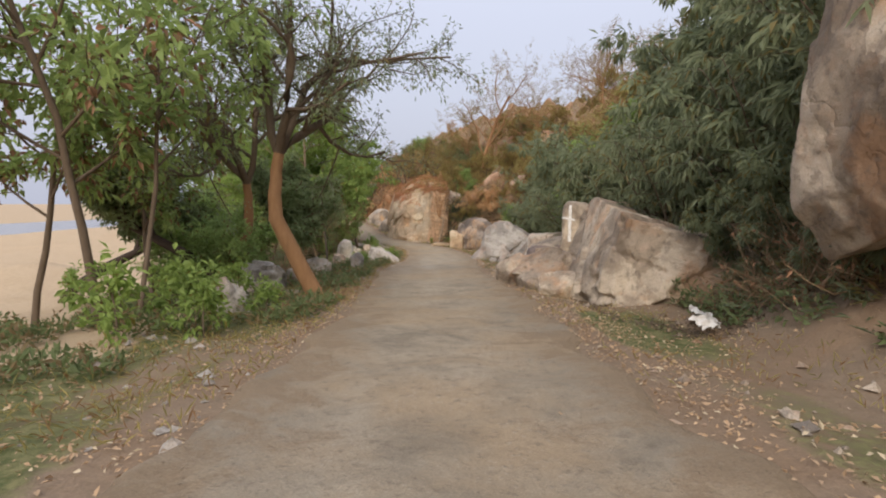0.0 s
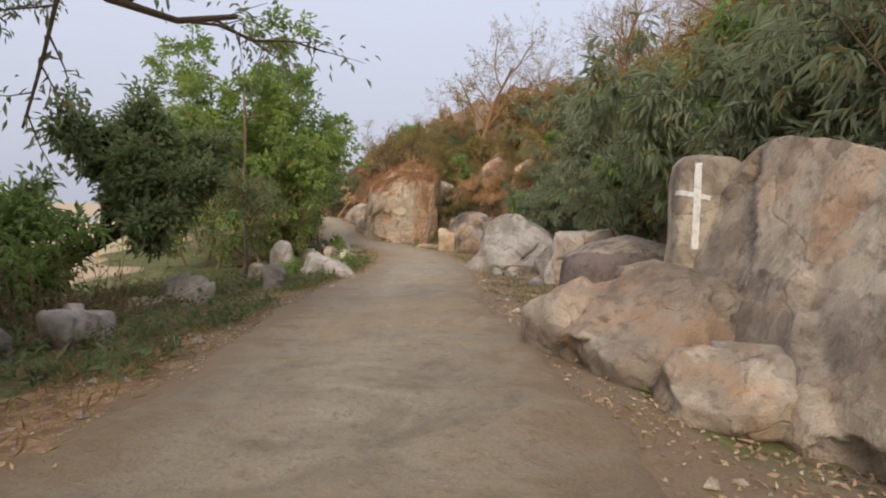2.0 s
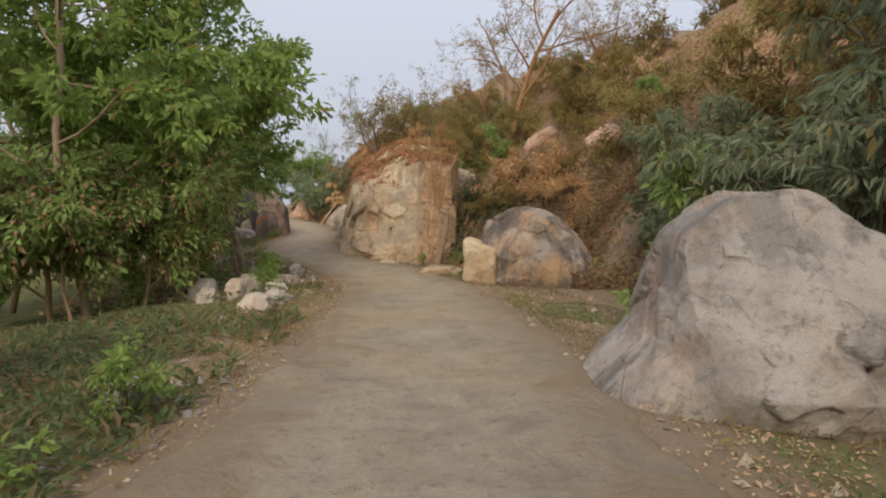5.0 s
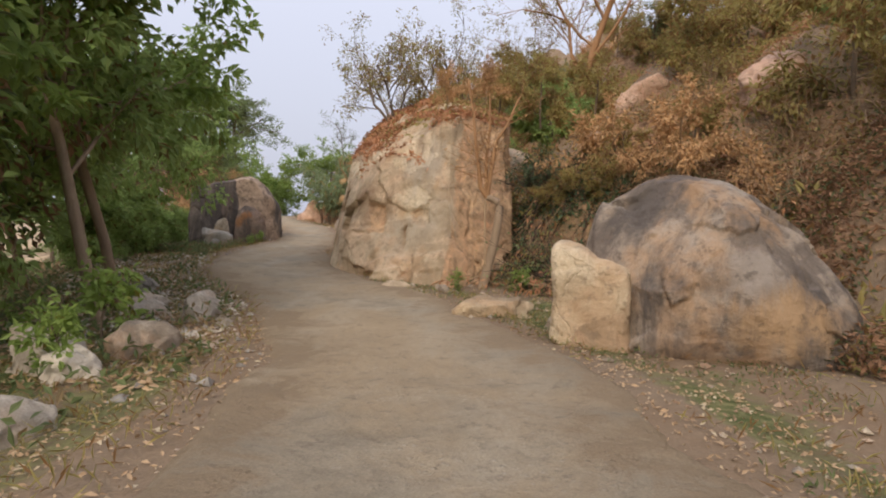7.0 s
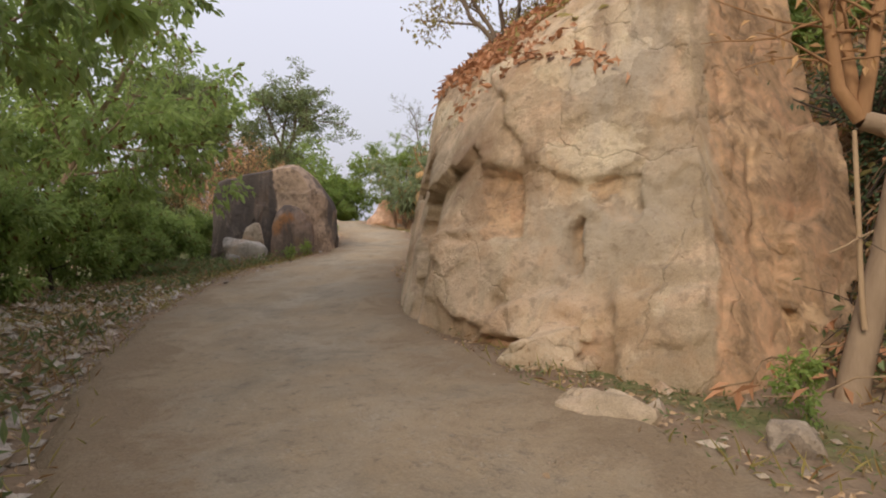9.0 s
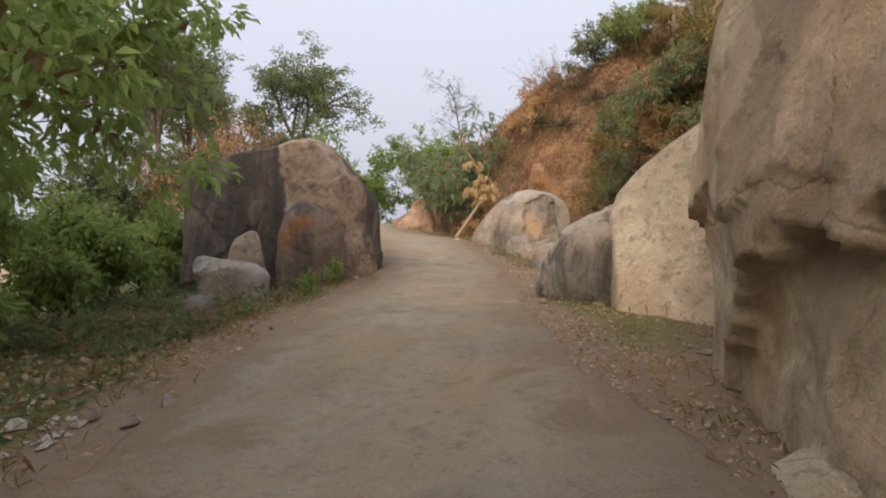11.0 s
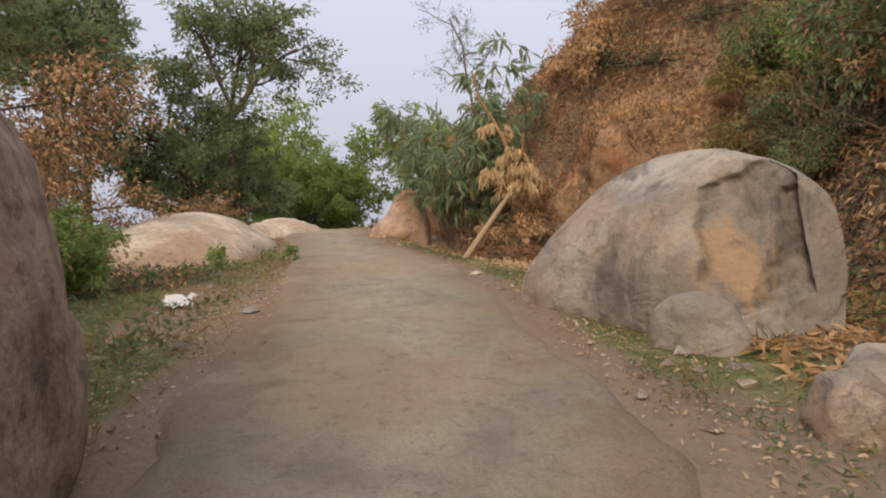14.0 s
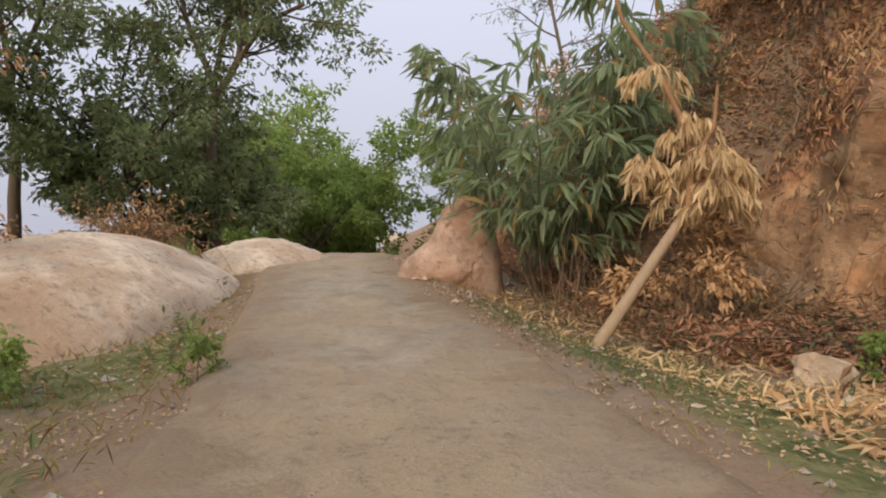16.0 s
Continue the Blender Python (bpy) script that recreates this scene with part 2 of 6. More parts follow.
LEAF_BRIGHT = leafy("leaf_bright_green", (0.13, 0.195, 0.05), (0.29, 0.375, 0.1), (0.3, 0.24, 0.06), 0.04)
LEAF_MID = leafy("leaf_mid_green", (0.14, 0.2, 0.065), (0.33, 0.42, 0.135), (0.2, 0.13, 0.05), 0.05)
LEAF_DARK = leafy("leaf_dark_green", (0.1, 0.135, 0.062), (0.24, 0.285, 0.125), (0.13, 0.08, 0.04), 0.07)
LEAF_GREY = leafy("leaf_grey_green", (0.1, 0.125, 0.07), (0.27, 0.3, 0.17), (0.26, 0.21, 0.08), 0.1)
LEAF_BAMBOO = leafy("leaf_bamboo", (0.12, 0.16, 0.08), (0.30, 0.36, 0.19), (0.45, 0.3, 0.12), 0.06)
LEAF_OLIVE = leafy("leaf_olive", (0.165, 0.165, 0.055), (0.38, 0.31, 0.11), (0.30, 0.17, 0.07), 0.3)
LEAF_DRY = leafy("leaf_dry", (0.30, 0.165, 0.075), (0.54, 0.34, 0.165), None, 0, 0.2, 0.75)
LEAF_STRAW = leafy("leaf_straw", (0.38, 0.25, 0.12), (0.62, 0.45, 0.24), None, 0, 0.25, 0.75)
LEAF_RED = leafy("leaf_red_dry", (0.24, 0.11, 0.06), (0.48, 0.25, 0.13), None, 0, 0.15, 0.8)
LEAF_VINE = leafy("leaf_withered", (0.13, 0.075, 0.045), (0.32, 0.18, 0.1), (0.1, 0.12, 0.05), 0.25, 0.2, 0.75)
LEAF_IVY = leafy("leaf_ivy", (0.03, 0.05, 0.025), (0.09, 0.13, 0.06), None, 0, 0.25, 0.5)
# near-black litter, the boulder's undercut shade put into its leaf colour
LEAF_SHADE = leafy("leaf_shade", (0.05, 0.038, 0.027), (0.15, 0.108, 0.07), None, 0, 0.05, 0.7)
LEAF_LITTER = leafy("leaf_litter", (0.18, 0.115, 0.065), (0.46, 0.32, 0.19), (0.55, 0.45, 0.3), 0.1, 0.1, 0.8)
WEED = leafy("weed_green", (0.075, 0.1, 0.038), (0.175, 0.21, 0.085), (0.28, 0.2, 0.1), 0.28)
BARK = barky("bark_grey_brown", (0.09, 0.065, 0.045), (0.22, 0.165, 0.115))
BARK_ORANGE = barky("bark_orange_tan", (0.22, 0.115, 0.055), (0.45, 0.26, 0.13))
BARK_TAN = barky("bark_pale_tan", (0.2, 0.14, 0.09), (0.42, 0.31, 0.21))
BARK_DARK = barky("bark_dark", (0.04, 0.03, 0.024), (0.11, 0.08, 0.06))
TWIG = barky("dry_twig", (0.20, 0.125, 0.07), (0.42, 0.30, 0.18), 20)
POLE_WOOD = barky("pole_wood", (0.30, 0.2, 0.12), (0.5, 0.36, 0.22), 12)


def make_ground_mat():
    m = Mat("earth", 0.95, 0.12)
    n1, n2, n3 = m.noise(0.6, 6, 0.62), m.noise(5, 6, 0.7), m.noise(38, 4, 0.7)
    dirt = m.mix(n2, (0.17, 0.125, 0.085), (0.34, 0.25, 0.165))
    dirt = m.mix(m.ramp(n1, [(0.4, 0.0), (0.65, 0.8)]), dirt, (0.25, 0.165, 0.1))
    grass = m.mix(m.ramp(n2, [(0.4, 0.0), (0.6, 1.0)]), (0.085, 0.10, 0.035), (0.22, 0.20, 0.09))
    sand = m.mix(n1, (0.47, 0.345, 0.21), (0.56, 0.43, 0.285))
    sand = m.mix(m.ramp(n2, [(0.45, 0.0), (0.7, 0.4)]), sand, (0.36, 0.26, 0.16))
    red = m.mix(m.ramp(n2, [(0.4, 0.0), (0.6, 1.0)]), (0.2, 0.12, 0.07), (0.42, 0.26, 0.15))
    red = m.mix(m.ramp(n1, [(0.5, 0.0), (0.6, 0.6)]), red, (0.2, 0.15, 0.075))
    wob = m.math("MULTIPLY", m.math("SUBTRACT", n2, 0.5), 0.9)
    c = dirt
    for name, layer in (("grass", grass), ("sand", sand), ("red", red)):
        f = m.ramp(m.math("ADD", m.attr(name), wob), [(0.35, 0.0), (0.6, 1.0)])
        c = m.mix(f, c, layer)
    c = m.mix(0.3, c, m.ramp(n3, [(0.3, 0.25), (0.7, 0.75)]), "OVERLAY")
    m.color(c)
    m.bump(n2, 0.6, 0.08)
    m.bump(n3, 0.5, 0.02)
    return m.m


def make_road_mat():
    m = Mat("worn_dusty_concrete", 0.95, 0.12)
    n0, n1, n2, n3 = m.noise(0.35, 6, 0.64), m.noise(1.3, 9, 0.7, distort=0.5), m.noise(7, 8, 0.74), m.noise(60, 3, 0.7)
    track = m.noise(1.0, 5, 0.6, m.pos((1.0, 0.12, 1.0)))
    c = m.ramp(n1, [(0.36, (0.255, 0.21, 0.15)), (0.5, (0.335, 0.275, 0.195)), (0.64, (0.42, 0.345, 0.245))])
    c = m.mix(m.ramp(n0, [(0.45, 0.0), (0.58, 0.7)]), c, (0.40, 0.295, 0.18))
    c = m.mix(m.ramp(track, [(0.5, 0.0), (0.66, 0.4)]), c, (0.44, 0.375, 0.28))
    c = m.mix(m.ramp(n2, [(0.54, 0.0), (0.64, 0.6)]), c, (0.2, 0.16, 0.115))
    rub = m.node("ShaderNodeTexVoronoi", Scale=16.0)
    m.link(m.pos(), rub.inputs["Vector"])
    pebble = m.math("MULTIPLY", m.ramp(rub.outputs["Distance"], [(0.12, 1.0), (0.34, 0.0)]), m.ramp(n1, [(0.42, 0.0), (0.6, 0.55)]))
    c = m.mix(pebble, c, (0.46, 0.39, 0.3))
    c = m.mix(m.math("MULTIPLY", m.ramp(m.math("ADD", m.attr("edge"), m.math("MULTIPLY", m.math("SUBTRACT", n1, 0.5), 2.6)), [(0.5, 0.0), (0.85, 1.0)]), 0.85), c, m.mix(n2, (0.19, 0.145, 0.095), (0.34, 0.24, 0.145)))
    c = m.mix(0.35, c, m.ramp(n3, [(0.3, 0.3), (0.7, 0.7)]), "OVERLAY")
    m.color(c)
    m.bump(n1, 0.6, 0.09)
    m.bump(pebble, 0.7, 0.025)
    m.bump(n2, 0.9, 0.045)
    m.bump(n3, 0.4, 0.008)
    return m.m


def make_water_mat():
    m = Mat("river_water", 0.12, 0.5)
    m.b.inputs["Base Color"].default_value = (0.20, 0.18, 0.15, 1)
    m.bump(m.noise(1.2, 4, 0.6), 0.12, 0.1)
    return m.m


EARTH, ROAD, WATER = make_ground_mat(), make_road_mat(), make_water_mat()
_p = Mat("white_paint", 0.8, 0.2)
_p.color(_p.mix(_p.ramp(_p.noise(14, 5, 0.7), [(0.5, 0.0), (0.72, 0.8)]), (0.80, 0.78, 0.74), (0.45, 0.38, 0.3)))
PAINT = _p.m
_p = Mat("yellow_paint", 0.7, 0.2)
_p.color(_p.mix(_p.noise(9, 5, 0.7), (0.62, 0.42, 0.08), (0.45, 0.33, 0.14)))
YELLOW_PAINT = _p.m
_p = Mat("white_plastic", 0.5, 0.4)
_p.color(_p.mix(_p.noise(9, 4, 0.6), (0.78, 0.76, 0.72), (0.55, 0.5, 0.44)))
PLASTIC = _p.m


# ---- noise and mesh helpers ----
def _hash(ix, iy, iz, seed):
    h = (ix * 374761393 + iy * 668265263 + iz * 2147483647 + seed * 974634777) & 0xFFFFFFFF
    h = ((h ^ (h >> 13)) * 1274126177) & 0xFFFFFFFF
    return ((h ^ (h >> 16)) & 0xFFFF) / 65535.0


def vnoise(x, y, z=None, seed=0):
    x, y = np.asarray(x, float), np.asarray(y, float)
    z = np.zeros_like(x) if z is None else np.asarray(z, float)
    ix, iy, iz = (np.floor(v).astype(np.int64) for v in (x, y, z))
    fx, fy, fz = x - ix, y - iy, z - iz
    fx, fy, fz = (f * f * (3 - 2 * f) for f in (fx, fy, fz))
    r = 0
    for a in (0, 1):
        for b in (0, 1):
            for c in (0, 1):
                w = (fx if a else 1 - fx) * (fy if b else 1 - fy) * (fz if c else 1 - fz)
                r = r + w * _hash(ix + a, iy + b, iz + c, seed)
    return r * 2 - 1


def fbm(x, y, z=None, octaves=4, seed=0, gain=0.5):
    r, a, f = 0, 1.0, 1.0
    for o in range(octaves):
        r = r + a * vnoise(np.asarray(x) * f, np.asarray(y) * f, None if z is None else np.asarray(z) * f, seed + o * 17)
        a, f = a * gain, f * 2.03
    return r


def mesh_from(name, verts, faces, smooth=True):
    """faces: an integer array (n, 3) or (n, 4), or a list of such arrays."""
    faces = faces if isinstance(faces, list) else [faces]
    faces = [np.asarray(f, np.int32) for f in faces if len(f)]
    me = bpy.data.meshes.new(name)
    verts = np.asarray(verts, np.float32)
    me.vertices.add(len(verts))
    me.vertices.foreach_set("co", verts.ravel())
    loops = np.concatenate([f.ravel() for f in faces])
    sizes = np.concatenate([np.full(len(f), f.shape[1], np.int32) for f in faces])
    me.loops.add(len(loops))
    me.loops.foreach_set("vertex_index", loops)
    me.polygons.add(len(sizes))
    me.polygons.foreach_set("loop_start", np.concatenate([[0], np.cumsum(sizes)[:-1]]).astype(np.int32))
    me.polygons.foreach_set("loop_total", sizes)
    me.polygons.foreach_set("use_smooth", np.full(len(sizes), smooth))
    me.update(calc_edges=True)
    me.validate()
    return me


def part(name, me, material, parent=None, label=""):
    ob = new(name, me)
    if material is not None:
        me.materials.append(material)
    if parent is not None:
        ob.parent = parent
    return tagged(ob, label)


def thing(name, label, category, where, group="", rz=0.0, scale=1.0):
    ob = new(name)
    ob.empty_display_size = 0.2
    ob.matrix_basis = pose(*where, 0, 0, rz) @ Matrix.Scale(scale, 4)
    return tagged(ob, label, category, group)


def scalar_attr(me, name, values):
    me.attributes.new(name, "FLOAT", "POINT").data.foreach_set("value", np.asarray(values, np.float32))


# ---- the lie of the land ----
ROAD_Y = [-60, -20, 0, 8, 14, 18, 24, 30, 40, 45, 48, 51, 53.3, 56, 62, 68, 70.6, 73, 76.2, 81, 84.3, 86.4, 91, 94, 105, 120, 150]
ROAD_X = [4, .6, .1, 0, 0, -.15, -.3, -.1, -.5, -1.1, -2.0, -3.3, -4.9, -6.2, -8.0, -8.8, -9.3, -10.0, -10.95, -12.6, -14.0, -15.1, -17.4, -18.6, -24, -33, -55]
ROAD_HALF_Y = [-60, 10, 40, 60, 67, 76, 82, 90]
ROAD_HALF = [1.9, 1.9, 1.8, 1.85, 1.45, 1.45, 1.7, 1.65]
RISE_Y = [-60, -20, 0, 8, 14, 22, 36, 41, 46, 50, 58, 62, 67, 70, 74, 78, 84, 88, 92.5, 96, 105, 120, 150]
RISE_Z = [2, .9, 0, -.4, -.68, -1.0, -1.66, -1.8, -1.92, -1.94, -1.7, -1.58, -1.53, -1.43, -1.22, -1.0, -.9, -.7, -.32, -.28, -.9, -2.2, -4]


def spline(xs, ys, x):
    """A smooth curve through the given stations."""
    xs, ys, x = np.asarray(xs, float), np.asarray(ys, float), np.asarray(x, float)
    m = np.gradient(ys, xs)
    i = np.clip(np.searchsorted(xs, x) - 1, 0, len(xs) - 2)
    h = xs[i + 1] - xs[i]
    t = np.clip((x - xs[i]) / h, 0, 1)
    return (ys[i] * (1 + 2 * t) * (1 - t) ** 2 + h * m[i] * t * (1 - t) ** 2
            + ys[i + 1] * t * t * (3 - 2 * t) + h * m[i + 1] * t * t * (t - 1))


def road_x(y):
    return spline(ROAD_Y, ROAD_X, y)


def road_z(y):
    return spline(RISE_Y, RISE_Z, y)


def smooth(a, b, x):
    t = np.clip((np.asarray(x, float) - a) / (b - a), 0, 1)
    return t * t * (3 - 2 * t)


HILL_Y = [-40, 0, 6, 10, 14, 20, 30, 42, 50, 54, 60, 66, 74, 80, 84, 87.6, 89.4, 95, 102, 115, 150]
HILL_D = [5, 4.4, 3.9, 4.2, 5.2, 5.4, 5.2, 6.0, 5.2, 4.6, 5.4, 6.8, 6.6, 6.4, 7.6, 8.6, 4.3, 4.0, 4.5, 6, 10]
HILL_S = [.9, .9, .9, .9, .9, .85, .85, .9, .95, 1.0, .95, .85, .95, 1.1, 1.3, 1.3, 1.3, 1.3, 1.2, .9, .6]


def side(x, y):
    """How far a place lies to the right of the road's middle."""
    slope = (road_x(np.asarray(y) + 1) - road_x(np.asarray(y) - 1)) / 2
    return (np.asarray(x) - road_x(y)) / np.sqrt(1 + slope ** 2)


def land(x, y):
    x, y = np.asarray(x, float), np.asarray(y, float)
    d, base = side(x, y), road_z(np.clip(y, -60, 150))
    half = np.interp(y, ROAD_HALF_Y, ROAD_HALF)
    z = base - 0.05 + 0 * d
    off = np.maximum(np.abs(d) - half, 0)
    # verges
    z = z - 0.14 * smooth(0, 1.6, off) + 0.08 * fbm(x * 0.7, y * 0.7, None, 3, 5) * smooth(0.2, 1.5, off)
    z = z - 0.35 * smooth(82, 87, y) * (1 - smooth(92, 97, y)) * smooth(1.9, 3.4, d) * (1 - smooth(8, 11, d))
    # the hill on the right
    d0, s = np.interp(y, HILL_Y, HILL_D), np.interp(y, HILL_Y, HILL_S)
    up = np.maximum(d - d0 + 0.8 * fbm(x * 0.25, y * 0.25, None, 3, 9), 0)
    rise = s * up * smooth(0, 2.5, up)
    cap = 15 + 2.5 * fbm(x * 0.06, y * 0.06, None, 3, 31)
    rise = cap * (1 - np.exp(-rise / cap)) * 1.12
    z = z + rise * (1 + 0.10 * fbm(x * 0.4, y * 0.4, None, 4, 21))
    # the river bank on the left
    out = np.maximum(-d - 3.0, 0)
    fall = np.where(out < 60, 0.078 * out, 4.68)
    z = z - fall * smooth(0, 6, out) + 0.25 * fbm(x * 0.15, y * 0.15, None, 3, 41) * smooth(2, 8, out)
    z = z + 1.7 * np.exp(-(((x + 19) / 5.5) ** 2 + ((y - 27) / 4.5) ** 2))
    z = np.where(-d > 20, np.maximum(z, -6.3), z)
    # the far sand bank
    return z + smooth(88, 100, -d) * 1.35


def ground_z(x, y):
    return float(land(np.array([x]), np.array([y]))[0])


def build_ground():
    def steps(lo, hi, fine_lo, fine_hi, fine, grow=1.18):
        mid = list(np.arange(fine_lo, fine_hi + 1e-6, fine))
        a, s = mid[-1], fine
        while a < hi:
            s *= grow
            a += s
            mid.append(a)
        a, s = mid[0], fine
        while a > lo:
            s *= grow
            a -= s
            mid.insert(0, a)
        return np.array(mid)
    xs, ys = steps(-2500, 2500, -26, 16, 0.3), steps(-800, 3000, -6, 104, 0.36)
    gx, gy = np.meshgrid(xs, ys)
    x, y = gx.ravel(), gy.ravel()
    yc = np.clip(y, -59, 149)
    far = np.hypot(np.maximum(np.abs(x) - 150, 0), np.maximum(np.abs(y - 40) - 150, 0))
    z = land(x, yc)
    z = np.where(far > 0, z * np.exp(-far / 300) + -5.2 * (1 - np.exp(-far / 300)), z)
    d = side(x, yc)
    nx, ny = len(xs), len(ys)
    i = np.arange(nx * ny).reshape(ny, nx)
    f = np.stack([i[:-1, :-1], i[:-1, 1:], i[1:, 1:], i[1:, :-1]], -1).reshape(-1, 4)
    me = mesh_from("ground", np.stack([x, y, z], 1), f)
    n = fbm(x * 0.3, y * 0.3, None, 3, 77)
    half = np.interp(yc, ROAD_HALF_Y, ROAD_HALF)
    off = np.abs(d) - half
    left = smooth(2.6, 4.5, -d) * (1 - smooth(11, 19, -d + 5 * n))
    verge = smooth(0.2, 0.7, off) * (1 - smooth(1.4, 3.0, off)) * np.where(d > 0, 0.95, 0.75)
    grass = np.maximum(np.maximum(left * 0.95, verge * (0.6 + 0.7 * n)), smooth(9, 16, d) * (0.35 + n * 0.5))
    near = smooth(24, 34, y)
    sand = np.maximum(smooth(11, 18, -d + 4 * n), (1 - near) * smooth(4.2, 6.5, -d + 2 * n) * 0.95)
    red = smooth(4.4, 6.0, d) * (0.62 + 0.5 * n) * smooth(38, 46, y) + smooth(4.4, 6.0, d) * 0.3 * (1 - smooth(38, 46, y))
    red = red + 1.1 * np.exp(-(((d + 2.7) / .7) ** 2 + ((y - 15.5) / 3.5) ** 2))
    scalar_attr(me, "grass", grass * (1 - np.clip(sand, 0, 1)))
    scalar_attr(me, "sand", sand)
    scalar_attr(me, "red", red)
    part("ground", me, EARTH)
    return tagged(bpy.data.objects["ground"], "brown earth with sparse grass, sand and red hillside soil", "ground", "", "structure")


def build_road():
    ys = np.arange(-30, 135, 0.15)
    us = np.linspace(-1, 1, 37)
    slope = (road_x(ys + 0.5) - road_x(ys - 0.5))
    nrm = np.stack([1 / np.sqrt(1 + slope ** 2), -slope / np.sqrt(1 + slope ** 2)], 1)
    half = np.interp(ys, ROAD_HALF_Y, ROAD_HALF)
    verts, edge = [], []
    for j, yy in enumerate(ys):
        wob = (0.16 * fbm(np.array([yy * 0.8]), np.array([3.0]), None, 4, 3)[0], 0.16 * fbm(np.array([yy * 0.8]), np.array([9.0]), None, 4, 4)[0])
        for u in us:
            w = half[j] + (wob[0] if u < 0 else wob[1])
            px, py = road_x(yy) + nrm[j, 0] * u * w, yy + nrm[j, 1] * u * w
            verts.append((px, py, 0))
            edge.append(abs(u))
    v = np.array(verts)
    e = np.array(edge)
    v[:, 2] = road_z(np.repeat(ys, len(us))) + 0.012 + 0.03 * fbm(v[:, 0] * 1.1, v[:, 1] * 1.1, None, 5, 8, .6) - 0.11 * smooth(0.9, 1.0, e)
    n, k = len(ys), len(us)
    i = np.arange(n * k).reshape(n, k)
    f = np.stack([i[:-1, :-1], i[:-1, 1:], i[1:, 1:], i[1:, :-1]], -1).reshape(-1, 4)
    me = mesh_from("road", v, f)
    scalar_attr(me, "edge", e)
    part("road", me, ROAD)
    return tagged(bpy.data.objects["road"], "narrow worn concrete track with dusty tan patches", "road", "", "structure")


build_ground()
build_road()
_w = mesh_from("water", [(-150, -400, -5.75), (-20, -400, -5.75), (-20, 500, -5.75), (-150, 500, -5.75)], np.array([[0, 1, 2, 3]]))
tagged(part("water", _w, WATER), "still shallow grey river channel beside sand banks", "river", "", "structure")


# ---- rocks ----
def cube_sphere(n):
    u = np.linspace(-1, 1, n + 1)
    a, b = np.meshgrid(np.tan(u * math.pi / 4), np.tan(u * math.pi / 4))
    a, b, c = a.ravel(), b.ravel(), np.ones(a.size)
    sides = [(a, b, c), (b, a, -c), (c, a, b), (-c, b, a), (b, c, a), (a, -c, b)]
    verts, faces = [], []
    i = np.arange((n + 1) ** 2).reshape(n + 1, n + 1)
    quad = np.stack([i[:-1, :-1], i[:-1, 1:], i[1:, 1:], i[1:, :-1]], -1).reshape(-1, 4)
    for k, s in enumerate(sides):
        verts.append(np.stack(s, 1))
        faces.append(quad + k * (n + 1) ** 2)
    v = np.concatenate(verts)
    v /= np.linalg.norm(v, axis=1)[:, None]
    key, inv = np.unique(np.round(v, 5), axis=0, return_inverse=True)
    return key, inv.ravel()[np.concatenate(faces)]


SPHERES = {n: cube_sphere(n) for n in (10, 22, 44, 66, 104, 150)}


def outlined(v, corners, depth, bulge):
    """A closed body over a star-shaped outline: its place for each point of a sphere, its middle and its half sizes."""
    mid = (corners.min(0) + corners.max(0)) / 2
    c = corners - mid
    c = c[np.argsort(np.arctan2(c[:, 1], c[:, 0]))]
    ang = np.arctan2(c[:, 1], c[:, 0])
    th = np.arctan2(v[:, 2], v[:, 0])
    reach = 0
    for turn, weight in ((-.09, .25), (0, .5), (.09, .25)):
        t = (th + turn + math.pi) % (2 * math.pi) - math.pi
        i = np.searchsorted(ang, t) - 1
        a, e = c[i], c[(i + 1) % len(c)] - c[i]
        reach = reach + weight * (a[:, 0] * e[:, 1] - a[:, 1] * e[:, 0]) / (np.cos(t) * e[:, 1] - np.sin(t) * e[:, 0])
    lat = np.arcsin(np.clip(v[:, 1], -1, 1))
    r = np.cos(lat) ** (2 / bulge) * reach
    y = np.sign(lat) * np.abs(np.sin(lat)) ** (2 / bulge) * depth / 2
    w = np.stack([mid[0] + r * np.cos(th), y, mid[1] + r * np.sin(th)], 1)
    half = np.array([np.ptp(corners[:, 0]) / 2, depth / 2, np.ptp(corners[:, 1]) / 2])
    return w, np.array([mid[0], 0, mid[1]]), half


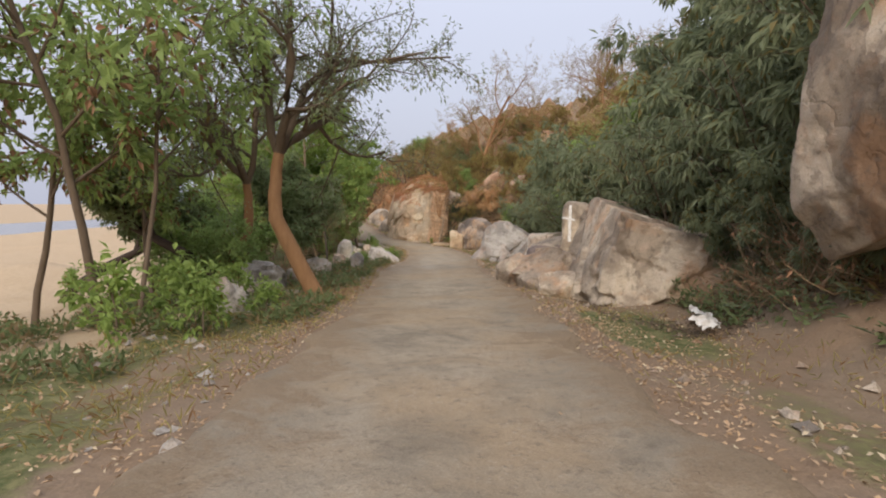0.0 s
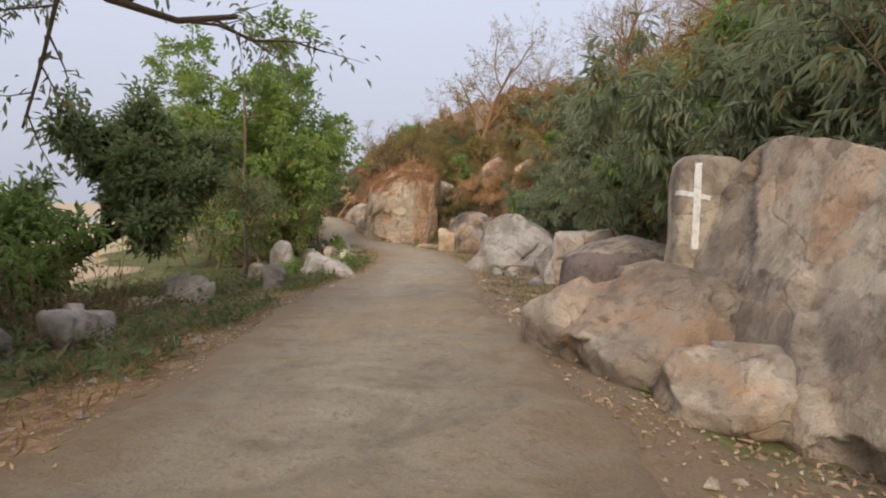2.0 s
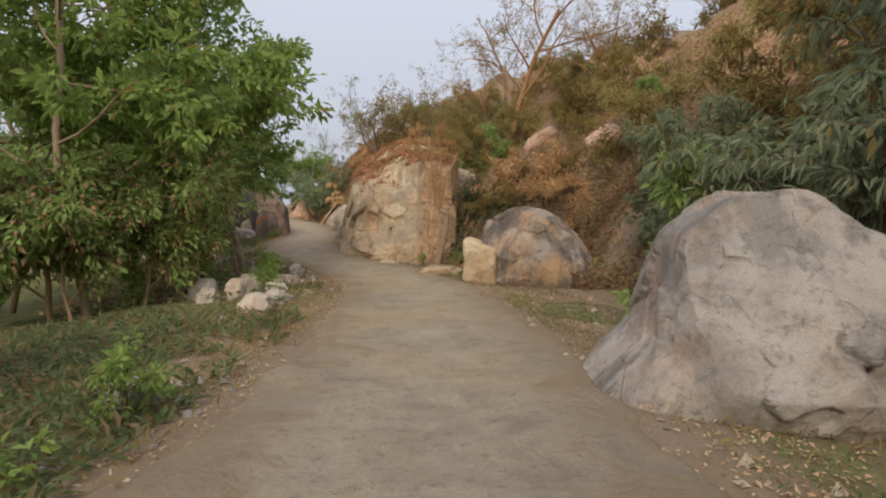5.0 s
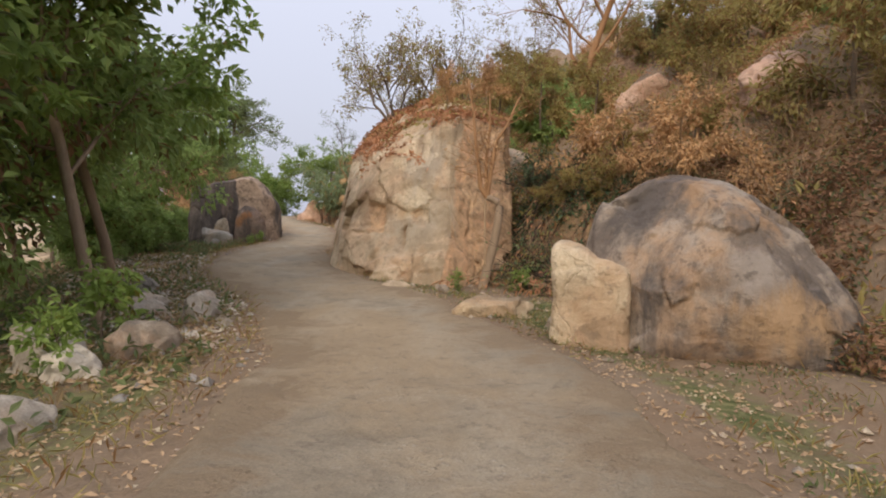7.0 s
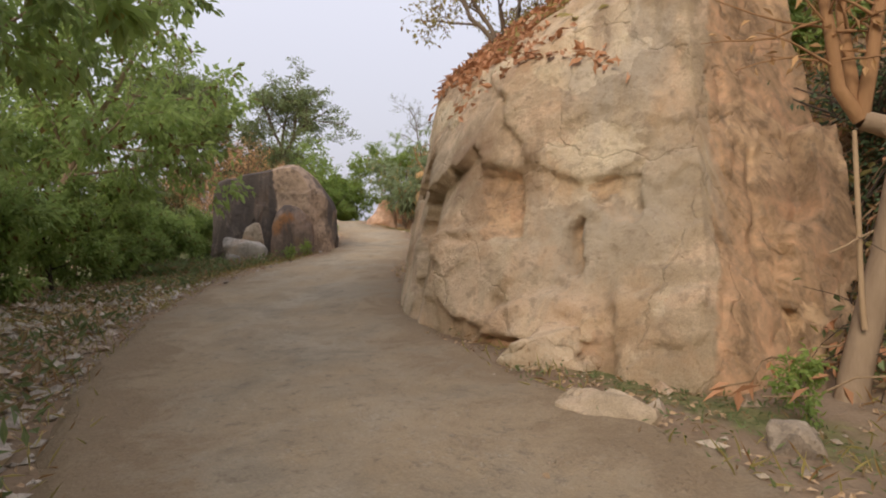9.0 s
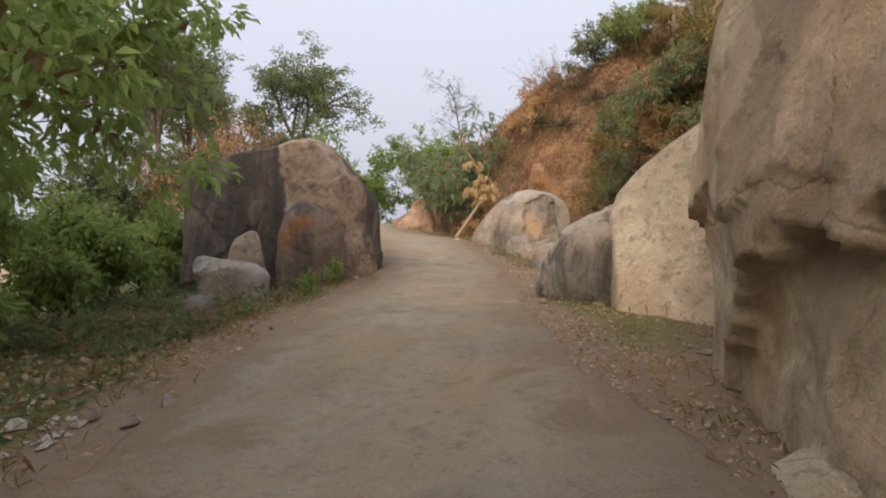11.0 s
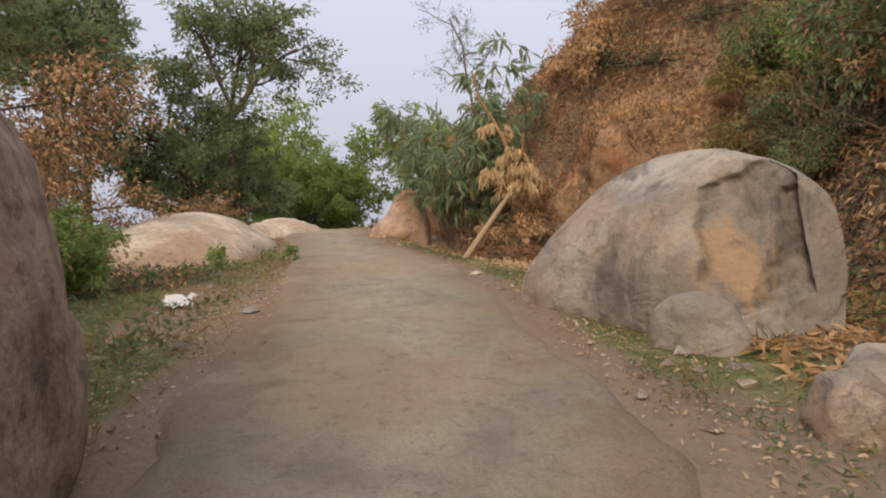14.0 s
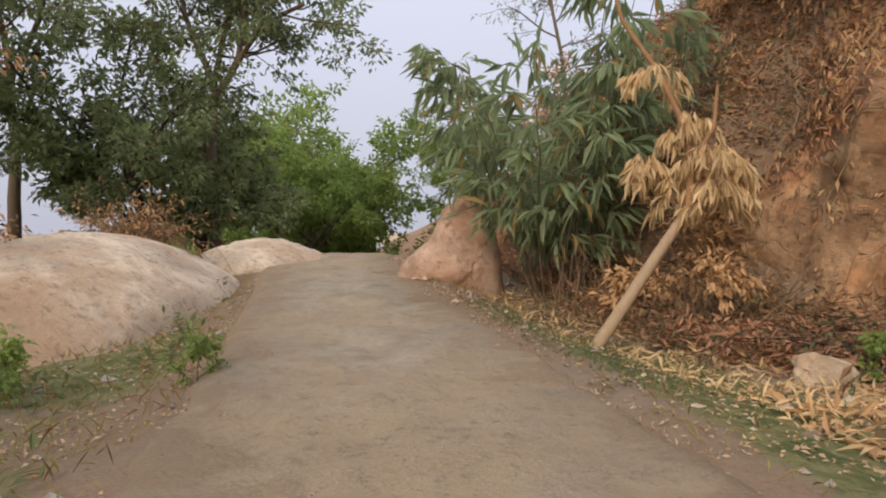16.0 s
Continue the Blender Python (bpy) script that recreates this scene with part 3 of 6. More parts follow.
def rock(label, x, y, size, rz=0.0, material=None, seed=0, cuts=(), n=22, square=0.75, rough=0.05, base=None, sink=0.5, facets=0.10, tilt=(0, 0), chips=7, planes=(), flakes=0.0, lump=0.16, cracks=(),
         outline=(), bulge=2.6, tone=None, relief=(), name="boulder", category="boulder", group="boulders by the road"):
    """A boulder of that width, depth and height over the ground; cuts are flat faces (nx, ny, nz, distance), in half
    sizes;
    planes are flat faces through a place of the world (nx, ny, nz, x, y, z). outline: the front's corners, as (across,
    height in the world) from the middle at (x, y); the flanks bulge away from it over the depth. tone: (nx, ny, nz,
    distance, softness), the side of the rock
    that takes the toned colour. relief: (depth, into x, into y, tone, corners), plates of the front that have broken
    away or stand proud, their corners as (across, height in the world), against the clock."""
    v, f = SPHERES[n]
    rnd = random.Random(seed * 31 + 7)
    p = v.copy()
    m = np.abs(p).max(axis=1)[:, None]
    p = p * (1 - square) + p / m * square * 0.88
    p = p / (np.abs(p) ** 4).sum(axis=1)[:, None] ** 0.25 * (0.8 if square > 0.5 else 0.9) * 1.05 * square + p * (1 - square)
    p = p / np.abs(p).max(axis=0)
    sx, sy, sz = size
    full = sz * (1 + sink)
    half = np.array([sx / 2, sy / 2, full / 2])
    p = p * (1 + lump * fbm(p[:, 0] * 1.1 + seed, p[:, 1] * 1.1, p[:, 2] * 1.1, 2, seed)[:, None])
    flats = list(cuts)
    for _ in range(chips):
        q = Vector((rnd.uniform(-1, 1), rnd.uniform(-1, 1), rnd.uniform(-0.3, 0.9))).normalized()
        flats.append((*q, rnd.uniform(0.86, 1.02)))
    for nx, ny, nz, dist in flats:
        nn = np.array([nx, ny, nz], float)
        nn /= np.linalg.norm(nn)
        over = p @ nn - dist
        p = p - np.where(over > 0, over * 0.93, 0)[:, None] * nn
    w = p * half
    b = ground_z(x, y) if base is None else base
    lift = full / 2 - sz * sink
    mid = np.zeros(3)
    if outline:
        lift = 0
        w, mid, half = outlined(v, np.array(outline, float) - [0, b], sy, bulge)
        w = mid + (w - mid) * (1 + lump * .5 * fbm(v[:, 0] * 1.3 + seed, v[:, 1] * 1.3, v[:, 2] * 1.3, 2, seed))[:, None]
        p = v
    turn = np.array(pose(0, 0, 0, tilt[0], tilt[1], rz).to_3x3())
    for nx, ny, nz, qx, qy, qz in planes:
        nn = np.array([nx, ny, nz], float) @ turn
        nn /= np.linalg.norm(nn)
        q = (np.array([qx - x, qy - y, qz - b]) @ turn) - [0, 0, lift]
        over = (w - q) @ nn
        w = w - np.where(over > 0, over * 0.985, 0)[:, None] * nn
    stain = np.zeros(len(w))
    into = np.zeros((len(w), 3))
    for deep, ix, iy, mark, corners in relief:
        c = np.array(corners, float) - [0, b + lift]
        e = np.roll(c, -1, 0) - c
        e /= np.linalg.norm(e, axis=1)[:, None]
        bend = .06 * fbm(w[:, 0] * 3.5, w[:, 2] * 3.5, None, 3, seed)
        inside = (e[:, 0] * (w[:, None, 2] - c[:, 1]) - e[:, 1] * (w[:, None, 0] - c[:, 0])).min(1) + bend
        inside = np.where(w[:, 1] < mid[1] - .12 * half[1], inside, -1)
        into += (deep * smooth(0, .05, inside))[:, None] * [ix, iy, 0]
        # plates with a tone of 1 take the toned colour too
        stain = np.maximum(stain, mark * smooth(-.02, .03, inside))
    w = w + into
    scale = 1.0 / max(min(sx, sy, sz), 0.3)
    k = 0.9 * min(scale, 1.6)
    nrm = p / np.linalg.norm(p, axis=1)[:, None]
    amp = rough * (min(sx, sy, sz) ** 0.7)
    disp = amp * (fbm(w[:, 0] * k * 1.6 + seed * 3.1, w[:, 1] * k * 1.6, w[:, 2] * k * 1.6, 5, seed + 3, 0.55))
    ridge = 1 - np.abs(fbm(w[:, 0] * k + 5.0, w[:, 1] * k + seed, w[:, 2] * k * 0.8, 3, seed + 50))
    disp = disp - amp * 1.1 * np.clip(ridge - 0.82, 0, 1) * 4
    if facets:
        rng = np.random.default_rng(seed + 500)
        k = 14 if n <= 22 else 46
        seeds = mid + rng.uniform(-1, 1, (k, 3)) * half * 1.05
        warp = w + 0.22 * np.stack([fbm(w[:, 0] * 1.7 + o, w[:, 1] * 1.7, w[:, 2] * 1.7, 3, seed + 60 + o) for o in range(3)], 1) * min(1.0, min(size))
        near = ((warp[:, None] - seeds[None]) ** 2).sum(2).argmin(1)
        dirs = rng.normal(0, 1, (k, 3))
        slant = ((w - seeds[near]) * dirs[near]).sum(1)
        cap_ = 0.09 * min(1.4, min(size)) + 0.02
        disp = disp + np.clip(facets * slant, -cap_, cap_) + rng.uniform(-.3, .3, k)[near] * facets * min(1.0, min(size)) * .6
    if flakes:
        s = fbm(w[:, 0] * 0.6 + seed, w[:, 1] * 0.6, w[:, 2] * 0.34, 5, seed + 90, 0.5) * 2.4
        fl = np.floor(s)
        disp = disp + flakes * (fl + smooth(0.86, 1.0, s - fl))
    if cracks:
        back = np.array([(np.array([qx - x, qy - y, qz - b]) @ turn) - [0, 0, lift] for c in cracks for qx, qy, qz in c[:2]]).reshape(-1, 2, 3)
        wob = w + 0.05 * np.stack([fbm(w[:, 0] * 5 + o, w[:, 1] * 5, w[:, 2] * 5, 2, seed + 70 + o) for o in range(3)], 1)
        for (q0, q1), (_, _, deep, wide) in zip(back, cracks):
            along = np.clip(((wob - q0) @ (q1 - q0)) / ((q1 - q0) @ (q1 - q0)), 0, 1)
            gap = np.linalg.norm((wob - q0 - along[:, None] * (q1 - q0)) * [1, .12, 1], axis=1)
            disp = disp - deep * np.exp(-(gap / wide) ** 2)
    w = w + nrm * disp[:, None]
    w[:, 2] += lift
    me = mesh_from(name, w, f)
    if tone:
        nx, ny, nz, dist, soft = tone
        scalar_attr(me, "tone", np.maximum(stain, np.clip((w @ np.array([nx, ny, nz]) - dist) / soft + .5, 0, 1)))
    ob = part(name, me, material or ROCK_TAN)
    ob.matrix_basis = pose(x, y, b, tilt[0], tilt[1], rz)
    return tagged(ob, label, category, group)


# right side, first stretch
rock("huge tan granite boulder with rusty breaks", 5.6, 14.7, (4.6, 9.0, 2.3), 6, ROCK_TAN, 3, [], 104, 0.95, 0.03, -0.8, 0.5, chips=0, flakes=.03, lump=.04, facets=.08,
     planes=[(-.9, .03, .36, 3.6, 15, .1), (.28, -.12, 1, 4.5, 16, 1.25), (-.12, -.95, .22, 3.9, 13.25, -.6), (-.75, -.6, .2, 3.35, 13.6, -.6), (-.2, .97, .05, 4.2, 18.9, .4)],
     cracks=[((3.8, 13.6, .3), (4.7, 13.5, -.1), .16, .05), ((3.35, 14.3, .3), (3.4, 13.9, -.7), .22, .09), ((3.6, 16, .75), (3.6, 14.2, .5), .08, .05)])
BIG = rock("upright granite slab with a white painted mark", 3.9, 18.6, (1.0, .9, 2.3), -12, ROCK_TAN, 4, n=44, rough=.012, base=-.85, facets=.02, lump=.02, chips=0, bulge=6,
           outline=[(-.47, -1.2), (-.42, -.12), (-.37, .6), (-.35, 1.38), (-.13, 1.43), (.42, 1.38), (.55, .54), (.6, -1.2)])
rock("low rounded tan boulder beside the track", 3.0, 17.4, (2.3, 2.6, .95), 20, ROCK_TAN, 11, [(-.6, -.5, .8, .8)], 44, 0.5, base=-.85, flakes=.02)
rock("small orange rock lodged between boulders", 3.46, 17.85, (.7, .6, .5), 30, ROCK_CLIFF, 12, base=-.52, sink=.6)
rock("low pale rock at the track edge", 2.95, 15.6, (1.2, 1.3, .42), -10, ROCK_TAN, 13, base=-.8)
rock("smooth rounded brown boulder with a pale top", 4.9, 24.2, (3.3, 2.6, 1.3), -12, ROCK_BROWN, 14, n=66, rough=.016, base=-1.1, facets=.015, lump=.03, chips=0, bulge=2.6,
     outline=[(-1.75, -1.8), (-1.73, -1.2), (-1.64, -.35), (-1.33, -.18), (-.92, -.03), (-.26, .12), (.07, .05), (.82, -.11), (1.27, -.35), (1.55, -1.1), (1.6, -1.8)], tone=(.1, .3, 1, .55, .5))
rock("low pale rock at the boulder foot", 4.3, 22.6, (1.3, .5, .16), -10, ROCK_PALE, 34, base=-1.08)
rock("low pale rock at the boulder foot", 4.75, 20.6, (.8, .5, .22), 20, ROCK_TAN, 35, base=-1.02)
rock("pale blocky granite boulder", 4.6, 29.3, (2.3, 2.0, 1.5), -12, ROCK_PALE, 15, n=66, rough=.02, base=-1.3, facets=.05, lump=.03, bulge=4.5, flakes=.025,
     outline=[(-.98, -1.36), (-.73, -.76), (-.62, -.05), (.07, -.02), (1.16, .06), (1.5, -.27), (1.45, -.9), (1.3, -2.0), (-.85, -2.0)], planes=[(.35, -.9, .1, 4.85, 28.4, -.4)],
     cracks=[((4.75, 28.4, -.1), (4.9, 28.3, -1.3), .14, .06), ((3.9, 28.4, -.8), (4.7, 28.3, -.95), .1, .05)])
rock("big grey boulder with a split corner", 3.4, 34.5, (3.6, 3.6, 2.1), -8, ROCK_GREY, 16, n=104, rough=.022, base=-1.5, facets=.04, lump=.03, bulge=2.5, flakes=.02,
     outline=[(-2.0, -2.3), (-1.95, -1.7), (-1.4, -1.2), (-1.09, -.06), (-.52, .35), (.2, .36), (.6, .12), (1.67, -.48), (1.95, -1.25), (1.9, -2.3)],
     planes=[(-.1, -.8, .6, 3.4, 33.4, -.5)],
     cracks=[((4.75, 33.2, -.25), (4.1, 32.9, -.75), .24, .06), ((4.1, 32.9, -.75), (3.59, 32.8, -1.2), .26, .06), ((3.59, 32.8, -1.2), (3.3, 32.9, -1.0), .16, .05)])
rock("grey slab leaning below the split boulder", 4.5, 31.6, (1.3, 1.4, 1.0), 12, ROCK_GREY, 17, [(-.2, -1, .5, .7)], 22, 0.7, base=-1.5)
rock("stained granite dome with pale streaks", 3.0, 47.7, (3.6, 3.8, 2.6), -15, ROCK_DOME, 18, n=104, rough=.02, base=-2.1, facets=.04, lump=.04, chips=0, bulge=2.3, flakes=.02,
     outline=[(-1.7, -2.8), (-1.75, -1.7), (-1.85, -.85), (-1.62, -.12), (-1.05, .26), (-.58, .35), (.02, .22), (.55, -.12), (1.05, -.51), (1.42, -1.12), (1.71, -1.73), (1.86, -2.26), (1.8, -2.8)],
     planes=[(-.62, -.62, .48, 2.1, 46.6, -.3), (.5, -.66, .55, 3.6, 46.6, -.55)],
     cracks=[((2.75, 46.6, .3), (3.1, 45.9, -.8), .07, .06), ((2.5, 46.3, -.1), (2.75, 45.9, -.35), .08, .05)])
rock("upright tan block split from the dome", 1.15, 47.0, (1.05, 1.2, 1.4), -15, ROCK_CLIFF, 19, n=44, rough=.012, base=-2.05, facets=.05, lump=.02, chips=0, bulge=6, flakes=.02,
     outline=[(-.6, -.7), (-.23, -.7), (-.05, -.84), (.45, -1.0), (.5, -1.6), (.5, -2.6), (-.6, -2.6), (-.6, -1.9), (-.53, -1.41)],
     cracks=[((1.0, 46.4, -.85), (1.1, 46.4, -1.9), .035, .05)])
# the cliff
CLIFF = rock("tall tan granite cliff face with flaked layers", -.6, 59.0, (9.2, 11.0, 6.4), 0, ROCK_CLIFF, 27, n=150, square=1.0, rough=.014, base=-2.0, sink=.45, facets=.07, lump=.03, name="rock_cliff", category="cliff", chips=0, flakes=.042, tone=(1, 0, -.09, -.72, .35),
             planes=[(-.465, -.79, .40, -1.3, 53.84, -1.13), (.575, -.75, .33, -1.29, 54.0, -.9), (-.93, -.25, .25, -4.3, 55.8, -1.3), (-.55, -.35, .76, -3.75, 57, 1.2), (-.75, -.4, .5, -4.1, 57.0, .4), (-.3, -.3, .9, -.8, 56, 2.55),
                     (1, -.05, .05, .35, 55.6, -.5), (.3, -.2, .93, -.6, 56.2, 2.5), (-.62, -.76, .12, -3.2, 54.6, -1.2), (-.2, -.96, .15, -1.6, 53.55, -1.5)],
             relief=[(0.13, .5, .86, 1, [(-1.81, -0.18), (-1.51, -0.55), (-1.29, -0.59), (-1.18, -0.02)]), (0.12, .5, .86, 1, [(-2.94, 0.12), (-2.87, -0.75), (-2.47, -0.75), (-2.47, 0.01)]), (0.22, .5, .86, 1, [(-2.01, -1.12), (-1.85, -1.13), (-1.76, -0.88), (-1.82, -0.57), (-1.97, -0.76)]), (-0.14, .5, .86, 0, [(-2.98, -1.95), (-2.16, -1.89), (-1.61, -1.77), (-1.6, -1.34), (-2.17, -1.25), (-2.7, -1.46)]), (0.2, .5, .86, 1, [(-2.92, -2.03), (-2.19, -2), (-2.16, -1.77), (-2.42, -1.73), (-2.83, -1.78)]), (-0.1, .5, .86, 0, [(-1.5, -2.1), (-0.83, -2.1), (-0.77, -1.21), (-1.48, -1.22)]), (-0.14, .5, .86, 0, [(-3.62, -0.75), (-3.29, -1.75), (-2.83, -1.7), (-2.47, -1.08), (-2.48, -0.79), (-3.13, -0.57)]), (-0.1, .5, .86, 0, [(-2.39, 0.14), (-1.78, -0.18), (-1.17, 0.03), (-0.91, 0.71), (-1.6, 1.35), (-2.73, 1.3)])],
             cracks=[((-2.3, 53.9, -1.9), (-2.1, 54.1, -.9), .08, .05), ((-3.1, 54.5, -1.0), (-2.5, 54.2, .2), .1, .06), ((-3.9, 55.3, -.75), (-2.9, 54.4, -.8), .1, .05), ((-1.9, 54.0, .1), (-1.45, 54.0, -.25), .05, .06),
                     ((-2.6, 54.0, -1.55), (-1.6, 53.6, -1.7), .07, .05), ((-.75, 54.3, -1.7), (-.6, 55, 1.2), .07, .05)])
rock("broken tan ledge at the cliff foot", -2.6, 54.15, (1.3, .5, .35), 33, ROCK_CLIFF, 36, base=-1.95)
rock("flat pale rock in the verge", -.2, 49.3, (1.4, .95, .3), 12, ROCK_CLIFF, 29, base=-2.05)
rock("flat pale rock in the verge", -2.3, 52.6, (.8, .5, .22), -20, ROCK_CLIFF, 30, base=-2.02)
rock("small pale stone in the verge", -1.25, 52.1, (.28, .25, .2), 0, ROCK_TAN, 31, n=10, base=-2.02)
rock("pointed pale rock in the verge", .75, 47.9, (.32, .3, .3), 40, ROCK_TAN, 32, base=-2.05)
rock("rounded rock bulging from the hillside", 7.1, 55.6, (2.0, 2.0, 2.2), 0, ROCK_CLIFF, 33, n=22, square=0.4, base=.4)
rock("pinkish bare rock slab in the hill slope", 3.4, 57.9, (1.5, 1.2, .35), 20, ROCK_SLOPE, 37, n=22, facets=.08, sink=1.5, tilt=(0, -28))
rock("pinkish bare rock slab in the hill slope", 4.6, 59.3, (1.9, 1.3, .35), -15, ROCK_SLOPE, 38, n=22, facets=.08, sink=1.5, tilt=(0, -28))
rock("pinkish bare rock slab in the hill slope", 6.6, 54.2, (1.6, 1.4, .5), 40, ROCK_SLOPE, 39, n=22, facets=.08, sink=1.5, tilt=(0, -25))
# past the cliff
rock("huge smooth granite dome above the track", -2.2, 66.3, (7.0, 6.8, 4.4), -20, ROCK_SMOOTH, 40, n=104, rough=.014, base=-1.8, facets=.008, lump=.02, chips=0, bulge=2.4,
     outline=[(-3.45, -2.8), (-3.4, -1.15), (-3.4, -.3), (-3.4, .02), (-2.44, .78), (-1.58, 1.28), (-.51, 1.8), (.8, 2.4), (2.4, 2.8), (4.0, 2.4), (4.8, .6), (4.8, -2.8)],
     planes=[(-.55, -.8, .25, -4.9, 65.2, -1.0)], cracks=[((-4.6, 65.4, .15), (-2.6, 63.7, .75), .12, .07)])
rock("grey lobed boulder below the dome", -5.65, 67.1, (1.9, 2.4, 1.6), -15, ROCK_LOBED, 41, n=66, rough=.025, base=-1.6, facets=.03, lump=.04, bulge=2.6,
     outline=[(-1.25, -2.1), (-1.2, -1.5), (-1.05, -1.22), (-.89, -.81), (-.62, -.48), (-.27, -.3), (.2, -.12), (.45, -.1), (.75, -.2), (.95, -.6), (1.0, -1.2), (1.0, -2.1)], chips=3)
rock("grey slab of rock in the verge", -6.2, 71.7, (1.8, .9, .7), -8, ROCK_GREY, 42, n=44, rough=.015, base=-1.45, facets=.03, lump=.03, bulge=3.5, chips=2,
     outline=[(-.98, -1.9), (-.96, -1.3), (-.87, -1.07), (-.56, -.96), (-.13, -.76), (.28, -.68), (.75, -.66), (1.0, -.9), (1.05, -1.9)])
rock("loose tan block in the verge", -6.5, 69.7, (.55, .5, .52), 10, ROCK_CLIFF, 43, n=22, rough=.01, base=-1.5, facets=.05, lump=.02, bulge=6, outline=[(-.22, -1.7), (-.26, -1.25), (-.1, -1.02), (.24, -1.0), (.32, -1.3), (.3, -1.7)])
rock("loose tan rock at the boulder foot", -7.25, 73.3, (.5, .5, .36), 5, ROCK_TAN, 44, n=10, base=-1.35)
rock("pale flat rock at the boulder foot", -6.8, 73.9, (.75, .6, .36), 60, ROCK_TAN, 48, n=10, base=-1.35)
rock("smooth grey boulder with an orange hollow", -7.1, 76.5, (3.4, 2.0, 2.0), -35, ROCK_HOLLOW, 45, n=104, rough=.014, base=-1.3, facets=.012, lump=.02, chips=0, bulge=2.3,
     outline=[(-2.85, -1.8), (-2.75, -.85), (-2.18, -.22), (-1.5, .33), (-1.03, .6), (-.5, .64), (.05, .6), (.5, .42), (.85, .12), (.95, -.35), (.95, -1.0), (.9, -1.8)],
     planes=[(-.45, -.4, .8, -8.3, 77.0, .42), (-.046, -.94, .3, -7.6, 75.97, 0), (.41, -.895, .1, -6.97, 75.9, 0)],
     relief=[(.1, 0, 1, 1, [(-.2, .19), (-.13, -.27), (-.09, -.72), (.3, -1.0), (.85, -.85), (1.1, -.5), (1.15, .1), (.75, .4), (.38, .62)]), (.16, 0, 1, 0, [(.42, -.85), (.8, -.8), (1.0, -.2), (.75, .25), (.46, .2)])], tone=(0, 0, 1, 9, .1))
rock("grey stone lobe at the boulder foot", -7.75, 75.55, (.9, .6, .6), -20, ROCK_HOLLOW, 67, n=22, rough=.015, base=-1.35, facets=.03, lump=.03, chips=2,
     outline=[(-.42, -1.7), (-.42, -1.19), (-.38, -.95), (-.22, -.82), (.1, -.78), (.34, -.89), (.48, -1.16), (.5, -1.7)])
rock("rounded tan rock by the crest", -14.3, 91.0, (2.0, 1.7, 2.0), 5, ROCK_SLOPE, 46, n=44, rough=.02, base=-.7, facets=.03, lump=.04, bulge=2.4,
     outline=[(-1.6, -1.2), (-1.5, -.32), (-.88, .22), (-.52, .93), (-.1, 1.17), (.32, .93), (.61, -.08), (.7, -1.2)])
WALL = rock("yellowish rock wall under hanging brush", -5.0, 90.6, (9.2, 6.4, 6.0), 0, ROCK_WALL, 47, [], 66, 0.6, 0.06, -1.4, 0.3, flakes=.05, facets=.015, chips=0,
            planes=[(-.15, -1, .1, -7, 87.5, 0), (-.8, -.35, .45, -8.9, 88.6, 1.0), (-.3, -.5, .8, -7, 88.2, 2.8)])
rock("half-buried pale stone under the brush", -9.4, 85.6, (.6, .5, .32), 0, ROCK_CLIFF, 49, n=10)
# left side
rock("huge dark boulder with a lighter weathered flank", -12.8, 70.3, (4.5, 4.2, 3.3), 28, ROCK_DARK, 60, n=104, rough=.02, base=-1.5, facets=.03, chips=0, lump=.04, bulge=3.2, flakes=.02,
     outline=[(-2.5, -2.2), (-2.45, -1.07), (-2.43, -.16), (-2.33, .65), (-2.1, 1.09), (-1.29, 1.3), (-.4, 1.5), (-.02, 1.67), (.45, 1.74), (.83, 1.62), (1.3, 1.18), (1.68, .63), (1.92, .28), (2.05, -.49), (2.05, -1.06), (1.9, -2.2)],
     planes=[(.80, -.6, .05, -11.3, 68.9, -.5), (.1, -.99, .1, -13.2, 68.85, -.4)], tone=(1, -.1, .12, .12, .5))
rock("rounded dark lobe against the huge boulder", -11.85, 68.75, (1.4, .9, 1.5), 28, ROCK_LOBE, 61, n=44, rough=.02, base=-1.5, facets=.02, chips=0, lump=.03, bulge=3,
     outline=[(-.62, -1.9), (-.58, -1.1), (-.5, -.46), (-.3, .01), (-.03, .2), (.35, .11), (.66, -.13), (.85, -.51), (.89, -1.09), (.85, -1.9)])
rock("low angular pale slab among weeds on the verge", -12.6, 67.25, (1.4, .8, .8), 18, ROCK_GREY, 62, n=44, rough=.012, base=-1.8, facets=.03, lump=.015, bulge=6, chips=0,
     outline=[(-.79, -.84), (-.23, -.95), (.36, -1.07), (.62, -1.25), (.57, -1.68), (.3, -2.3), (-.5, -2.3), (-.71, -1.37)], planes=[(.05, -.6, .8, -12.6, 67.0, -.98)], cracks=[((-13.0, 66.9, -1.0), (-13.1, 66.8, -1.4), .05, .04)])
rock("small grey pointed rock behind the pale slab", -12.75, 68.1, (.7, .4, .7), 18, ROCK_TAN, 63, n=44, rough=.015, base=-1.7, lump=.03, facets=.04, bulge=4, outline=[(-.6, -2.1), (-.45, -1.0), (-.27, -.54), (-.05, -.44), (.09, -.37), (.18, -.48), (.27, -1.0), (.3, -2.1)])
rock("small grey rock on the verge", -11.5, 64.2, (.5, .45, .36), 10, ROCK_GREY, 64, n=10)
rock("broad low slab of smooth tan granite", -20.4, 87.0, (6.2, 12.0, 1.42), 17, ROCK_SMOOTH, 65, [], 44, 0.1, 0.012, -1.05, 4.0, facets=.01, chips=0, lump=.03)
rock("low tan granite hump at the crest", -20.2, 93.0, (4.2, 6.0, .85), 10, ROCK_SMOOTH, 66, n=44, square=0.1, base=-.62, sink=4.0, lump=.03, facets=.01, chips=0)
